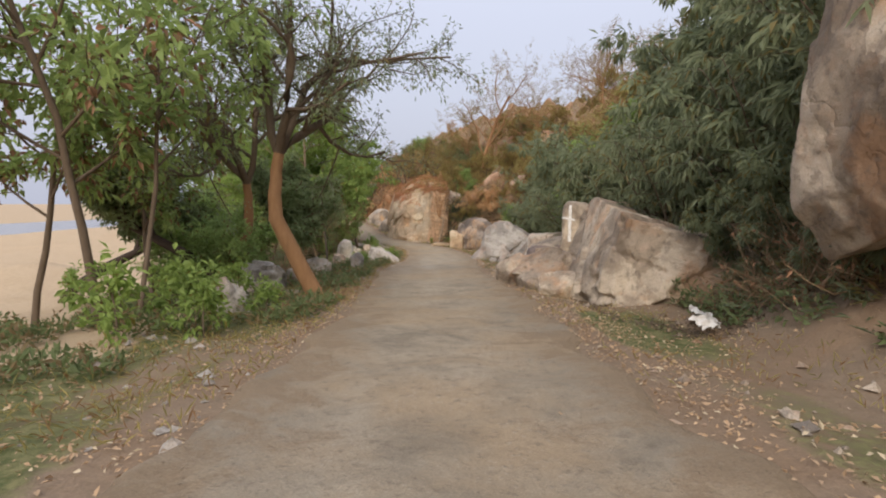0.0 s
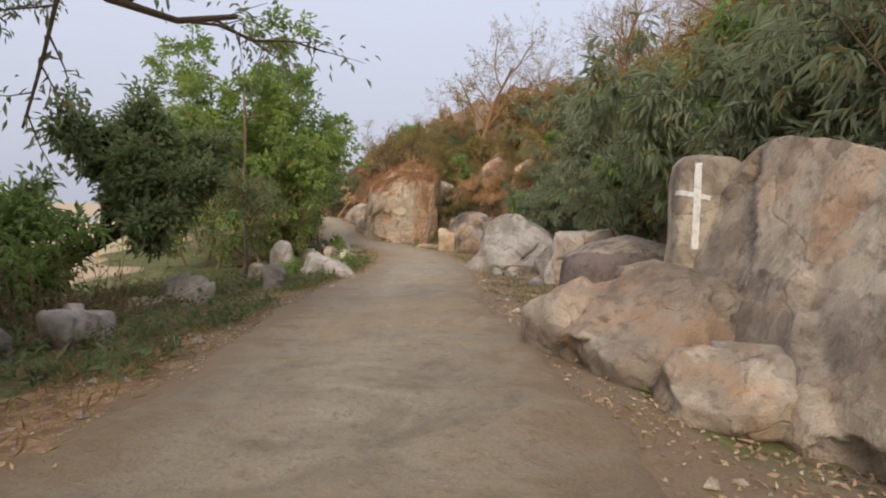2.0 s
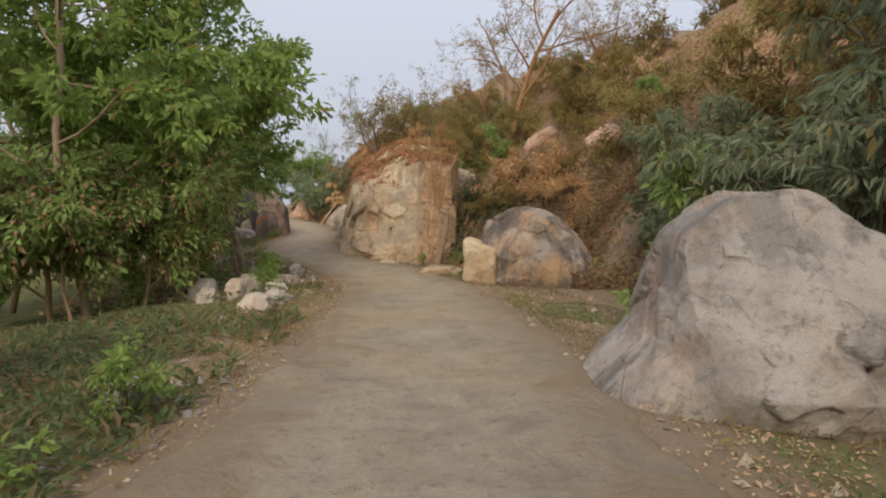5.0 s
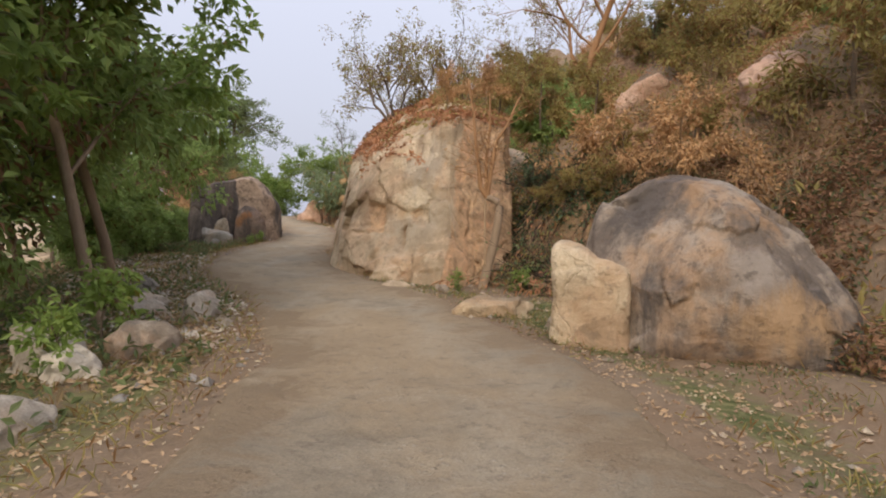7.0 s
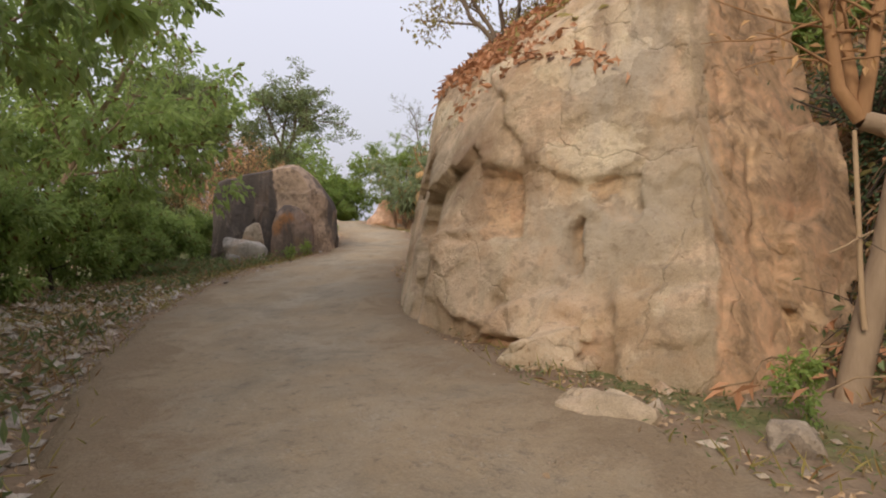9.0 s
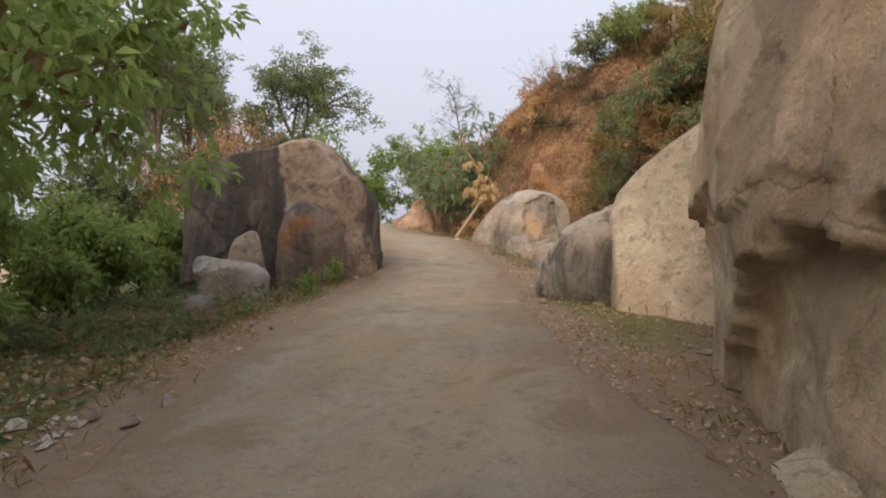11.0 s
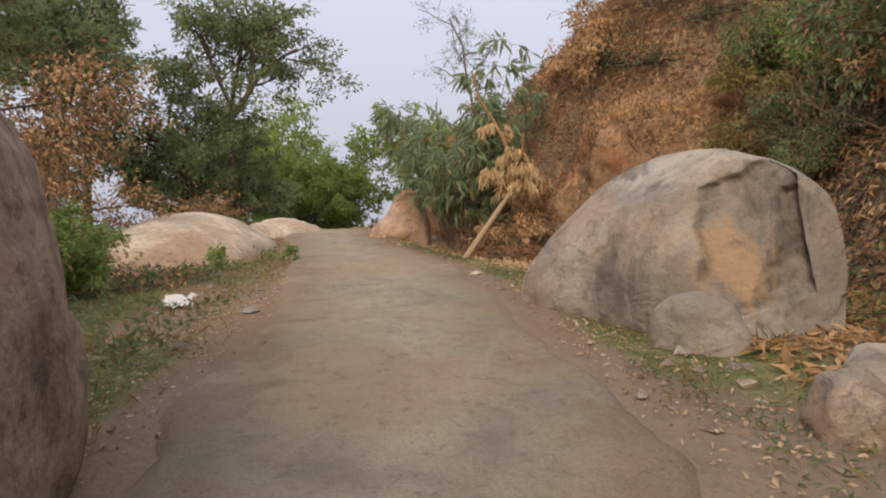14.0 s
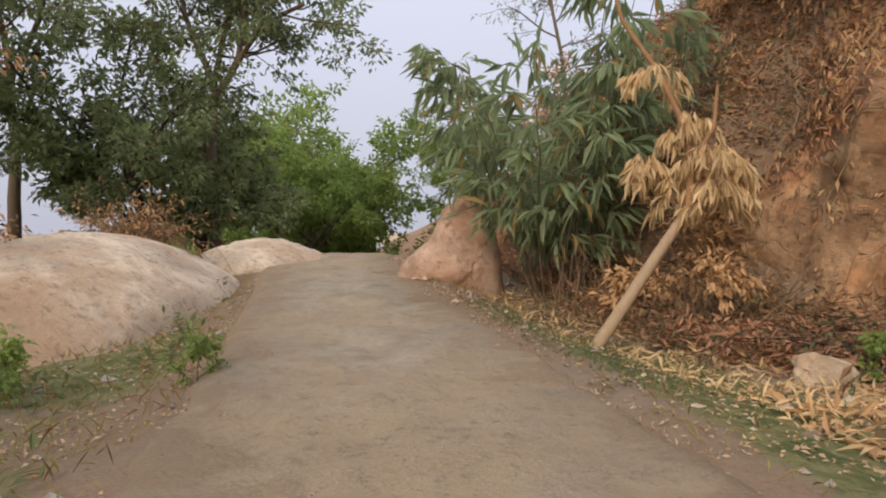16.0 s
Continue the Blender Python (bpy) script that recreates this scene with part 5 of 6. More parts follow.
for x, y, a, s in ((2.6, 55.0, 50, 1.0), (5.0, 51.5, 120, .9), (-3.0, 80.5, 20, 1.0), (-6.5, 83.5, 140, 1.0), (-9.8, 89.0, 300, 1.2), (-8.2, 90.5, 170, 1.3),
                   (-19.5, 79.5, 80, 1.2), (-18.8, 77.5, 180, 1.0)):
    copy_thing(B_DRY, pose(*at(x, y, -.15), 0, 0, a) @ Matrix.Scale(s, 4))
for x, y, a, s in ((-1.2, 75.5, 20, 1.0), (.2, 77.0, 80, 1.2), (1.4, 79.0, 140, 1.1), (1.0, 74.5, 200, 1.0), (2.6, 76.5, 260, 1.2), (3.2, 80.5, 320, 1.0), (3.6, 74.0, 50, 1.2), (-.2, 72.6, 110, .8),
                   (-2.6, 80.5, 10, 1.1), (-.6, 77.4, 170, 1.1), (-2.0, 82.2, 250, 1.1), (.4, 80.2, 330, 1.2)):
    copy_thing(B_HILL if a % 40 else B_OLIVE, pose(*at(x, y, -.2), 0, 0, a) @ Matrix.Scale(s, 4))
T_BARE = tree("bare dry tree with fine grey-orange twigs", at(4.3, 70.0, -.3), dict(BARE, kids=(8, 6, 5, 4), first=(.12, .2, .2, .2), spread=(55, 45, 45, 45)), 10.0, .2, BARK_ORANGE, LEAF_OLIVE, 6, .16, .07, 224, .1, .3)
for x, y, a, s in ((14.5, 58, 60, .6), (17, 66, 140, .65), (11, 73, 220, .5), (16, 50, 300, .6), (20, 57, 20, .65), (9.5, 64, 90, .45), (17, 42, 200, .55), (11.0, 38, 30, .55), (3.2, 75.2, 260, .5), (9.4, 32.5, 70, .5), (12.8, 44, 110, .6), (8.9, 28.0, 250, .45), (13.5, 34, 330, .6)):
    copy_thing(T_BARE, pose(*at(x, y, -.2), 0, 0, a) @ Matrix.Scale(s, 4))
for x, y, a, s in ((9.2, 30.5, 10, 1.5), (10.2, 35.5, 80, 1.6), (11.4, 41.0, 150, 1.6), (8.9, 26.2, 220, 1.3), (12.6, 37.5, 290, 1.7), (9.6, 39.5, 40, 1.4), (10.8, 46.0, 120, 1.5)):
    copy_thing(B_DRY if a % 20 else B_OLIVE, pose(*at(x, y, -.2), 0, 0, a) @ Matrix.Scale(s, 4))
T_SPARSE = tree("sparse small-leaved tree above the cliff", (-3.7, 61.5, 2.5), dict(BARE, forks=5, open=.75, first=(.3, .25, .25, .2), kids=(5, 4, 4, 3)), 2.7, .09, BARK, LEAF_OLIVE, 4, .12, .055, 225, .12, .2,
                spine=[(0, 0, -.4), (.05, 0, .1), (.05, .05, .4)])
copy_thing(T_SPARSE, pose(-1.6, 64.5, 2.9, 0, 0, 140))


def cliff_tree():
    """A bent trunk with a knee, two bare limbs above it and a dead pole beside it."""
    ob = thing("tree", "bare grey-barked tree with a kneed trunk against the cliff", "tree", (-.08, 53.5, -1.97), "trees")
    knee = Vector((-.2, 0, 2.12))
    w = Wood(226)
    w.limb([Vector(q) for q in ((-.3, -.05, -.2), (-.24, 0, .1), (-.12, .02, .6), (.0, .03, 1.1), (.08, .03, 1.6), (.12, .03, 1.88), (.06, .02, 2.02), (-.08, .0, 2.08), knee)], .125, .075, 10)
    part("trunk", w.mesh("trunk"), BARK_TAN, ob)
    for spread in (((-.16, 0, .25), (-.2, .05, .7), (-.28, .1, 1.3), (-.34, .2, 2.0), (-.5, .4, 2.9)), ((.06, -.02, .4), (.14, .02, .9), (.22, .1, 1.35), (.45, .15, 1.7), (.75, .3, 2.4)), ((-.02, .1, .3), (-.02, .3, .9), (.06, .5, 1.7), (.05, .7, 2.6))):
        b = Wood(int(abs(spread[-1][0]) * 100) + 7)
        pts = [knee] + [knee + Vector(q) for q in spread]
        b.limb(pts, .062, .022, 7)
        for k in range(16):
            t = b.r.uniform(1.2, len(pts) - 1.01)
            p = pts[int(t)].lerp(pts[int(t) + 1], t % 1)
            a = b.r.uniform(0, 6.28)
            twig = b.path(p, Vector((math.cos(a), math.sin(a) * .7, b.r.uniform(.1, .9))), b.r.uniform(.4, 1.2), 5, .25, .05)
            b.limb(twig, .014, .004, 4)
            b.tips.append(twig)
        limb = part("limb", b.mesh("limb"), BARK_ORANGE, ob)
        pos, way = twig_places(b.tips, 4, .1, 31)
        part("dry_foliage", leaf_mesh("dry_foliage", pos, way, .11, .05, 32, droop=.6), LEAF_DRY, limb)
    pole = Wood(8)
    pole.limb(pole.path(Vector((-.22, -.12, .5)), Vector((-.06, 0, 1)), 1.55, 6, .05), .024, .018, 6)
    pole.limb(pole.path(Vector((-.5, -.2, 1.1)), Vector((1, .2, .35)), .4, 3, .1), .01, .006, 4)
    part("dead_stem", pole.mesh("dead_stem"), POLE_WOOD, ob, "thin pale dead stem")


cliff_tree()
for x, y, z, s, a in ((.2, 61.0, 3.4, .5, 100), (.8, 58.8, 3.4, .55, 200), (1.2, 56.0, 2.2, .5, 300)):
    copy_thing(B_OLIVE, pose(x, y, z, 0, 0, a) @ Matrix.Scale(s, 4))
copy_thing(B_DRY, pose(-1.4, 56.8, 2.9, 0, 0, 30) @ Matrix.Scale(.5, 4))
copy_thing(B_DRY, pose(-.3, 55.6, 2.8, 0, 0, 130) @ Matrix.Scale(.5, 4))
tree("pale forked tree above the granite dome", at(-1.6, 76.8, -.1), dict(BARE, forks=2, open=.42, first=(.3, .25, .25, .2), kids=(5, 4, 4, 3)), 4.2, .16, BARK_TAN, LEAF_OLIVE, 7, .15, .06, 227, .2, .3,
     spine=[(-.08, 0, -.3), (.02, 0, .7), (.1, .02, 1.5), (.16, 0, 2.2)])


# ---- small growth and litter ----
def scatter(name, label, category, material, n, zone, seed, size, width, height=0.0, lie=1.0, clump=0.0, droop=0.0, clump_scale=0.7):
    """Loose leaves or blades on the land. zone: (y from, y to, side from, side to). lie 1: flat on the ground, 0: upright."""
    rng = np.random.default_rng(seed)
    y = rng.uniform(zone[0], zone[1], n)
    d = rng.uniform(zone[2], zone[3], n)
    x = road_x(y) + d * 1.03
    if clump:
        keep = fbm(x * clump_scale, y * clump_scale, None, 3, seed) > clump
        x, y, d = x[keep], y[keep], d[keep]
    n = len(x)
    z = land(x, y) + 0.02 + height * rng.uniform(0, 1, n) ** 1.5 * (0.6 + 0.6 * vnoise(x * 1.3, y * 1.3, None, seed + 4))
    way = rng.normal(0, 1, (n, 3))
    way[:, 2] = way[:, 2] * 0.12 * lie + (1 - lie) * rng.uniform(0.5, 1.6, n)
    me = leaf_mesh(name, np.stack([x, y, z], 1), way, size, width, seed + 1, 0.15, droop)
    return tagged(part(name, me, material), label, category, "", "stuff")


scatter("leaf_litter", "brown dry leaves scattered along the verges", "leaves", LEAF_LITTER, 15000, (2, 100, 1.75, 5.5), 301, .07, .035, .03, clump=-.35)
scatter("leaf_litter", "brown dry leaves scattered along the verges", "leaves", LEAF_LITTER, 13000, (2, 100, -5.5, -1.7), 302, .07, .035, .03, clump=-.2)
scatter("leaf_litter", "brown dry leaves scattered on the track", "leaves", LEAF_LITTER, 1500, (2, 100, -1.9, 1.9), 303, .08, .04, .01, clump=.1)
scatter("leaf_litter", "brown dry leaves on the river-side bank", "leaves", LEAF_LITTER, 12000, (44, 66, -9.5, -2.5), 331, .13, .06, .03)
# these leaves paint the shaded hollow at the boulder's foot
scatter("leaf_litter", "leaf litter coloured dark for the shade under the huge boulder", "leaves", LEAF_SHADE, 6000, (9.5, 14.5, 2.9, 6), 335, .06, .035, .05, .9, clump=-.1)
scatter("straw_litter", "thick heap of straw-coloured fallen leaves", "leaves", LEAF_STRAW, 4500, (82, 91, 3.1, 8.5), 304, .2, .04, .1, .8)
scatter("straw_litter", "orange fallen leaves on the slope", "leaves", LEAF_DRY, 9000, (70, 84, 3.2, 9), 305, .2, .06, .06, .9)
scatter("weeds", "low green weeds on the river side", "weeds", WEED, 50000, (5, 39, -10, -2.1), 306, .17, .06, .3, .3, clump=-.15)
scatter("weeds", "low green weeds on the river side", "weeds", WEED, 17000, (39, 92, -7.5, -2.2), 307, .16, .06, .28, .3, clump=-.05)
scatter("weeds", "dusty green weeds round the pale slab", "weeds", WEED, 9000, (62, 71, -6.2, -2.3), 337, .17, .06, .32, .3, clump=-.1)
scatter("weeds", "low green weeds along the verge", "weeds", WEED, 30000, (20, 92, 1.9, 4.2), 308, .07, .02, .05, .3, clump=-.15)
scatter("grass", "thin dry grass on the verges", "grass", LEAF_OLIVE, 14000, (4, 95, -4.5, -1.8), 309, .16, .014, .04, .1, clump=0.0)
scatter("grass", "thin dry grass on the verges", "grass", LEAF_OLIVE, 10000, (4, 95, 1.8, 4.5), 310, .16, .014, .04, .1, clump=.05)
scatter("creepers", "green creepers over the hillside", "creeper", WEED, 60000, (38, 84, 4.8, 16), 311, .12, .06, .25, .5, clump=-.1, clump_scale=.45)
scatter("dry_creepers", "rust-red dry leaves over the hillside", "leaves", LEAF_RED, 58000, (38, 112, 4.8, 18), 312, .11, .05, .2, .6, clump=-.25, clump_scale=.4)
scatter("dry_creepers", "orange dry brush over the hillside", "brush", LEAF_DRY, 30000, (70, 105, 6.5, 18), 313, .26, .07, .6, .4, clump=-.1, droop=.5)
scatter("dry_creepers", "thick dry brown brush on the steep hill", "brush", LEAF_VINE, 50000, (86, 102, 4.5, 15), 317, .16, .045, .7, .3, droop=.6)
scatter("dry_creepers", "rust-red brush on the steep hill", "brush", LEAF_RED, 40000, (86, 102, 4.5, 15), 318, .16, .05, .5, .3, droop=.5)
scatter("leaf_litter", "fine dry leaf crumbs along the track edges", "leaves", LEAF_LITTER, 14000, (3, 96, 1.55, 2.9), 319, .05, .025, .01, clump=-.3)
scatter("leaf_litter", "fine dry leaf crumbs along the track edges", "leaves", LEAF_LITTER, 14000, (3, 96, -2.9, -1.55), 330, .05, .025, .01, clump=-.3)
scatter("dark_undergrowth", "dark brown tangled undergrowth on the steep bank", "undergrowth", LEAF_VINE, 60000, (68, 88, 6.0, 12.5), 333, .15, .045, .9, .3, clump=-.05, droop=.6)
scatter("dark_undergrowth", "withered brown undergrowth in the hollow by the cliff", "undergrowth", LEAF_VINE, 60000, (44, 58, 4.7, 10), 334, .12, .045, .6, .3, clump=-.25, droop=.3)
scatter("dark_undergrowth", "dark green undergrowth in the hollow by the cliff", "undergrowth", LEAF_IVY, 16000, (50, 57, 5.0, 8.5), 336, .12, .05, .7, .3, clump=-.1, droop=.3)
scatter("undergrowth", "olive undergrowth on the rocky hillside", "undergrowth", LEAF_OLIVE, 45000, (42, 84, 4.8, 15), 316, .14, .05, .4, .3, clump=-.05)
scatter("undergrowth", "olive undergrowth on the lower hillside", "undergrowth", LEAF_OLIVE, 45000, (2, 60, 5.2, 22), 314, .22, .08, .7, .4, clump=-.1)
scatter("dark_undergrowth", "dark green undergrowth on the hillside", "undergrowth", LEAF_GREY, 45000, (0, 42, 4.8, 18), 315, .26, .06, .8, .4, clump=-.2, droop=.4)


scatter("dark_undergrowth", "dark dusty undergrowth below the jutting rock", "undergrowth", LEAF_DARK, 7000, (5, 14, 4.6, 7.5), 332, .16, .06, .5, .3, clump=-.1)


def stones(name, label, n, zone, seed, lo, hi, material):
    rng = np.random.default_rng(seed)
    base = np.array([(1, 0, 0), (-1, 0, 0), (0, 1, 0), (0, -1, 0), (0, 0, 1), (0, 0, -1)], float)
    tri = np.array([(0, 2, 4), (2, 1, 4), (1, 3, 4), (3, 0, 4), (2, 0, 5), (1, 2, 5), (3, 1, 5), (0, 3, 5)])
    y = rng.uniform(zone[0], zone[1], n)
    x = road_x(y) + rng.uniform(zone[2], zone[3], n)
    s = lo * (hi / lo) ** (rng.uniform(0, 1, n) ** 2.2)
    v = base[None] * rng.uniform(0.6, 1.3, (n, 6, 1)) + rng.normal(0, .18, (n, 6, 3))
    v[:, :, 2] *= 0.65
    a = rng.uniform(0, 6.28, n)
    c, sn = np.cos(a)[:, None], np.sin(a)[:, None]
    v = np.stack([v[:, :, 0] * c - v[:, :, 1] * sn, v[:, :, 0] * sn + v[:, :, 1] * c, v[:, :, 2]], 2) * s[:, None, None] / 2
    v += np.stack([x, y, land(x, y) + s * .1], 1)[:, None]
    f = (np.arange(n)[:, None, None] * 6 + tri).reshape(-1, 3)
    return tagged(part(name, mesh_from(name, v.reshape(-1, 3), f, False), material), label, "stones", "", "stuff")


stones("gravel", "loose stones along the left verge", 1600, (4, 95, -4.8, -1.6), 320, .03, .22, ROCK_GREY)
stones("gravel", "loose stones along the right verge", 1600, (4, 95, 1.6, 4.6), 321, .03, .22, ROCK_TAN)
stones("gravel", "pale rubble on the river-side bank", 2600, (46, 60, -6.0, -2.1), 322, .05, .26, ROCK_PALE)


stones("grit", "small grit and pebbles on the track", 7000, (3, 96, -1.75, 1.75), 323, .01, .075, ROCK_TAN)


# ---- brush, vines and the leaning dead sapling ----
def brush(label, where, n, reach, seed, material=TWIG, droop=0.0, thick=.012, name="dry_brush", group="dry brush", leaf=None, per=0):
    ob = thing(name, label, "brush", where, group)
    w = Wood(seed)
    for _ in range(n):
        a, e = w.r.uniform(0, 6.28), w.r.uniform(.1, 1.2)
        way = Vector((math.cos(a) * math.cos(e), math.sin(a) * math.cos(e), math.sin(e)))
        start = Vector((w.r.gauss(0, reach * .25), w.r.gauss(0, reach * .25), -.1))
        pts = w.path(start, way, reach * w.r.uniform(.5, 1.2), 6, .35, -droop)
        w.limb(pts, thick * w.r.uniform(.5, 1.3), thick * .3, 3)
        w.tips.append(pts)
    tagged(part("tangle", w.mesh("tangle"), material, ob), kind="stuff")
    if leaf:
        pos, way = twig_places(w.tips, per, .1, seed + 3)
        tagged(part("foliage", leaf_mesh("foliage", pos, way, .13, .05, seed + 4, droop=.5), leaf, ob), kind="stuff")
    return ob


brush("dark ivy smothering a dead trunk above the cliff", at(1.5, 56.4, .6), 90, 1.5, 404, BARK_DARK, .1, .014, name="ivy", group="", leaf=LEAF_IVY, per=14)
B_TANGLE = brush("dark tangle of roots and vines in the hollow", at(1.3, 53.6), 150, 1.6, 402, BARK_DARK, .2, .012, leaf=LEAF_DARK, per=4)
for x, y, a, s in ((-4.5, 88.8, 10, .8), (-2.7, 87.8, 80, .9), (-6.4, 89.3, 150, .8), (-1.2, 87.4, 220, .9), (-5.4, 90.2, 290, 1.0), (-3.6, 90.0, 40, 1.0), (-.4, 86.6, 110, .9), (-2.2, 80.6, 190, .7), (-1.2, 79.2, 260, .7), (-.2, 77.2, 330, .8), (-7.4, 90.4, 60, .9)):
    copy_thing(B_TANGLE, pose(*at(x, y), 0, 0, a) @ Matrix.Scale(s, 4))
brush("dark tangle of roots and vines in the hollow", at(2.4, 52.6, .3), 110, 1.3, 403, BARK_DARK, .2, .012, leaf=LEAF_MID, per=4)
BR = brush("tangle of bare dry brown twigs", at(5.6, 44.3), 130, 1.7, 401, leaf=LEAF_VINE, per=2)
for x, y, a, s in ((6.4, 42.2, 40, 1.2), (5.4, 50.5, 120, 1.0), (3.8, 51.8, 200, .9), (1.9, 53.4, 250, .9), (2.5, 50.0, 20, .6), (-9.6, 88.6, 80, 1.1), (-11.6, 89.4, 150, 1.0), (-8.0, 89.2, 300, 1.1), (-10.4, 87.6, 210, .7),
                   (5.4, 9.4, 90, .8), (5.5, 11.2, 30, .6), (6.2, 10.2, 160, .7), (6.0, 8.6, 200, .9), (-7.0, 92.5, 10, 1.3), (-3.4, 83.0, 120, 1.2), (-5.6, 81.0, 250, 1.1), (-18.6, 77.2, 60, 1.2), (-7.0, 19.8, 300, .9), (-5.8, 22.5, 100, .8), (-5.2, 19.5, 10, .7)):
    copy_thing(BR, pose(*at(x, y), 0, 0, a) @ Matrix.Scale(s, 4))

for x, y, a, s in ((3.3, 49.8, 15, .7), (4.4, 53.0, 75, .8), (3.0, 54.4, 135, .7), (5.6, 55.6, 195, .9), (4.6, 57.6, 255, .8), (6.6, 52.6, 315, .9), (7.4, 49.4, 35, 1.0), (2.2, 51.6, 95, .55)):
    copy_thing(BR, pose(*at(x, y), 0, 0, a) @ Matrix.Scale(s, 4))
for x, y, a, s in ((3.6, 50.8, 15, .3), (2.3, 54.2, 75, .35), (4.9, 54.6, 135, .4), (6.2, 57.2, 195, .4), (3.6, 56.6, 255, .35), (7.6, 51.0, 315, .4), (6.9, 46.8, 35, .4), (1.5, 54.9, 95, .3), (8.4, 54.0, 20, .45)):
    copy_thing(B_OLIVE if a % 2 else B_GREEN, pose(*at(x, y, -.1), 0, 0, a) @ Matrix.Scale(s, 4))


def hanging_vines(label, zone, n, seed, length, material, leaf, per=5):
    """Vines that trail down the slope."""
    g = np.random.default_rng(seed)
    w = Wood(seed)
    y = g.uniform(zone[0], zone[1], n)
    x = road_x(y) + g.uniform(zone[2], zone[3], n)
    k = np.linspace(0, 1, 7)
    q = k[None] * length * g.uniform(.7, 1.15, n)[:, None]
    px, py = x[:, None] - q * g.uniform(.15, .9, (n, 1)) + g.normal(0, .1, q.shape), y[:, None] - q * g.uniform(-.35, .75, (n, 1)) + g.normal(0, .1, q.shape)
    top = land(x, y)[:, None] + .25
    pz = np.maximum(land(px.ravel(), py.ravel()).reshape(q.shape) + .12 + .25 * np.sin(k * 3.1), top - q * 1.2 - .2) + g.normal(0, .05, q.shape)
    for i in range(n):
        pts = [Vector(p) for p in zip(px[i], py[i], pz[i])]
        w.limb(pts, .014, .006, 3)
        w.tips.append(pts)
    ob = part("vines", w.mesh("vines"), material)
    tagged(ob, label, "vines", "", "stuff")
    pos, way = twig_places(w.tips, per, .12, seed + 3)
    tagged(part("vine_leaves", leaf_mesh("vine_leaves", pos, way, .18, .06, seed + 4, droop=.9), leaf), "dry curled leaves on the hanging vines", "leaves", "", "stuff")


hanging_vines("brown dry vines trailing down the hill", (78, 98, 8, 14), 420, 411, 2.2, TWIG, LEAF_DRY, 12)
hanging_vines("dark roots and vines hanging in the hollow by the cliff", (51, 57, 6.2, 9.5), 160, 415, 2.2, BARK_DARK, LEAF_IVY, 6)
hanging_vines("dry vines trailing over the cliff shoulder", (50, 60, 5, 9), 160, 412, 1.8, TWIG, LEAF_RED, 8)
for k, (x, y, sc) in enumerate(((-4.5, 90.2, .9), (-2.5, 89.4, 1.0), (-1.2, 88.6, .9), (.1, 88.0, 1.0), (-3.4, 91.0, 1.0), (-2.2, 81.2, .7), (-1.3, 80.4, .8), (-.4, 82.0, .9), (-1.6, 83.4, .8), (.6, 84.6, 1.0), (-2.6, 86.6, .6), (1.6, 82.4, 1.0), (-.6, 86.0, .8))):
    copy_thing((B_HILL, T_UNDER, B_OLIVE)[k % 3], pose(*at(x, y, -.2), 0, 0, k * 67) @ Matrix.Scale(sc, 4))
hanging_vines("green and brown vines on the hillside", (64, 80, 7, 13), 200, 413, 1.8, BARK, LEAF_MID, 14)
hanging_vines("dark roots and dead vines under the hill shrubs", (72, 88, 6.5, 11), 320, 414, 2.4, BARK_DARK, LEAF_VINE, 16)
for k in range(34):
    y = rr.uniform(71, 88)
    x = float(road_x(y)) + rr.uniform(10.2, 16)
    copy_thing((B_HILL, B_OLIVE, B_OLIVE, T_UNDER)[k % 4], pose(*at(x, y, -.2), 0, 0, rr.uniform(0, 360)) @ Matrix.Scale(rr.uniform(.5, .95), 4))


def bamboo(label, where, seed, stems, height, material, leaf, per=16, size=.34):
    ob = thing("bamboo_clump", label, "bamboo", where, "bamboo")
    w = Wood(seed)
    for k in range(stems):
        a = k * 2.4
        way = Vector((math.cos(a) * .35, math.sin(a) * .35, 1))
        pts = w.path(Vector((math.cos(a) * .35, math.sin(a) * .35, -.2)), way, height * w.r.uniform(.55, 1.1), 9, .12, -.03)
        w.limb(pts, .025, .008, 5)
        for i in range(3, 10):
            for _ in range(3):
                b = w.r.uniform(0, 6.28)
                tw = w.path(pts[i], Vector((math.cos(b), math.sin(b), .45)), w.r.uniform(.5, 1.3), 4, .15, -.22)
                w.limb(tw, .007, .003, 3)
                w.tips.append(tw)
    part("cane", w.mesh("cane"), material, ob)
    pos, way = twig_places(w.tips, per, .06, seed + 2, .35)
    part("foliage", leaf_mesh("foliage", pos, way, size, size * .2, seed + 3, .2, droop=.8), leaf, ob)
    return ob


bamboo("bamboo clump with long grey-green leaves by the crest", at(-12.5, 90.6), 421, 13, 6.4, BARK, LEAF_BAMBOO, 10, .55)
B2 = bamboo("bamboo clump with drooping leaves on the bank", at(6.4, 20.5), 422, 12, 4.6, BARK, LEAF_GREY, 14, .28)
for x, y, a, s in ((6.2, 16.5, 70, 1.0), (6.9, 12.2, 150, 1.1), (6.3, 29.0, 210, 1.0), (6.6, 24.5, 280, 1.1), (6.0, 36.0, 30, 1.0), (8.2, 32.0, 90, 1.3), (8.8, 18.0, 10, 1.3), (6.9, 8.2, 240, 1.0), (8.5, 37.5, 130, 1.3), (-10.8, 91.5, 60, .9)):
    copy_thing(B2, pose(*at(x, y, -.1), 0, 0, a) @ Matrix.Scale(s, 4))


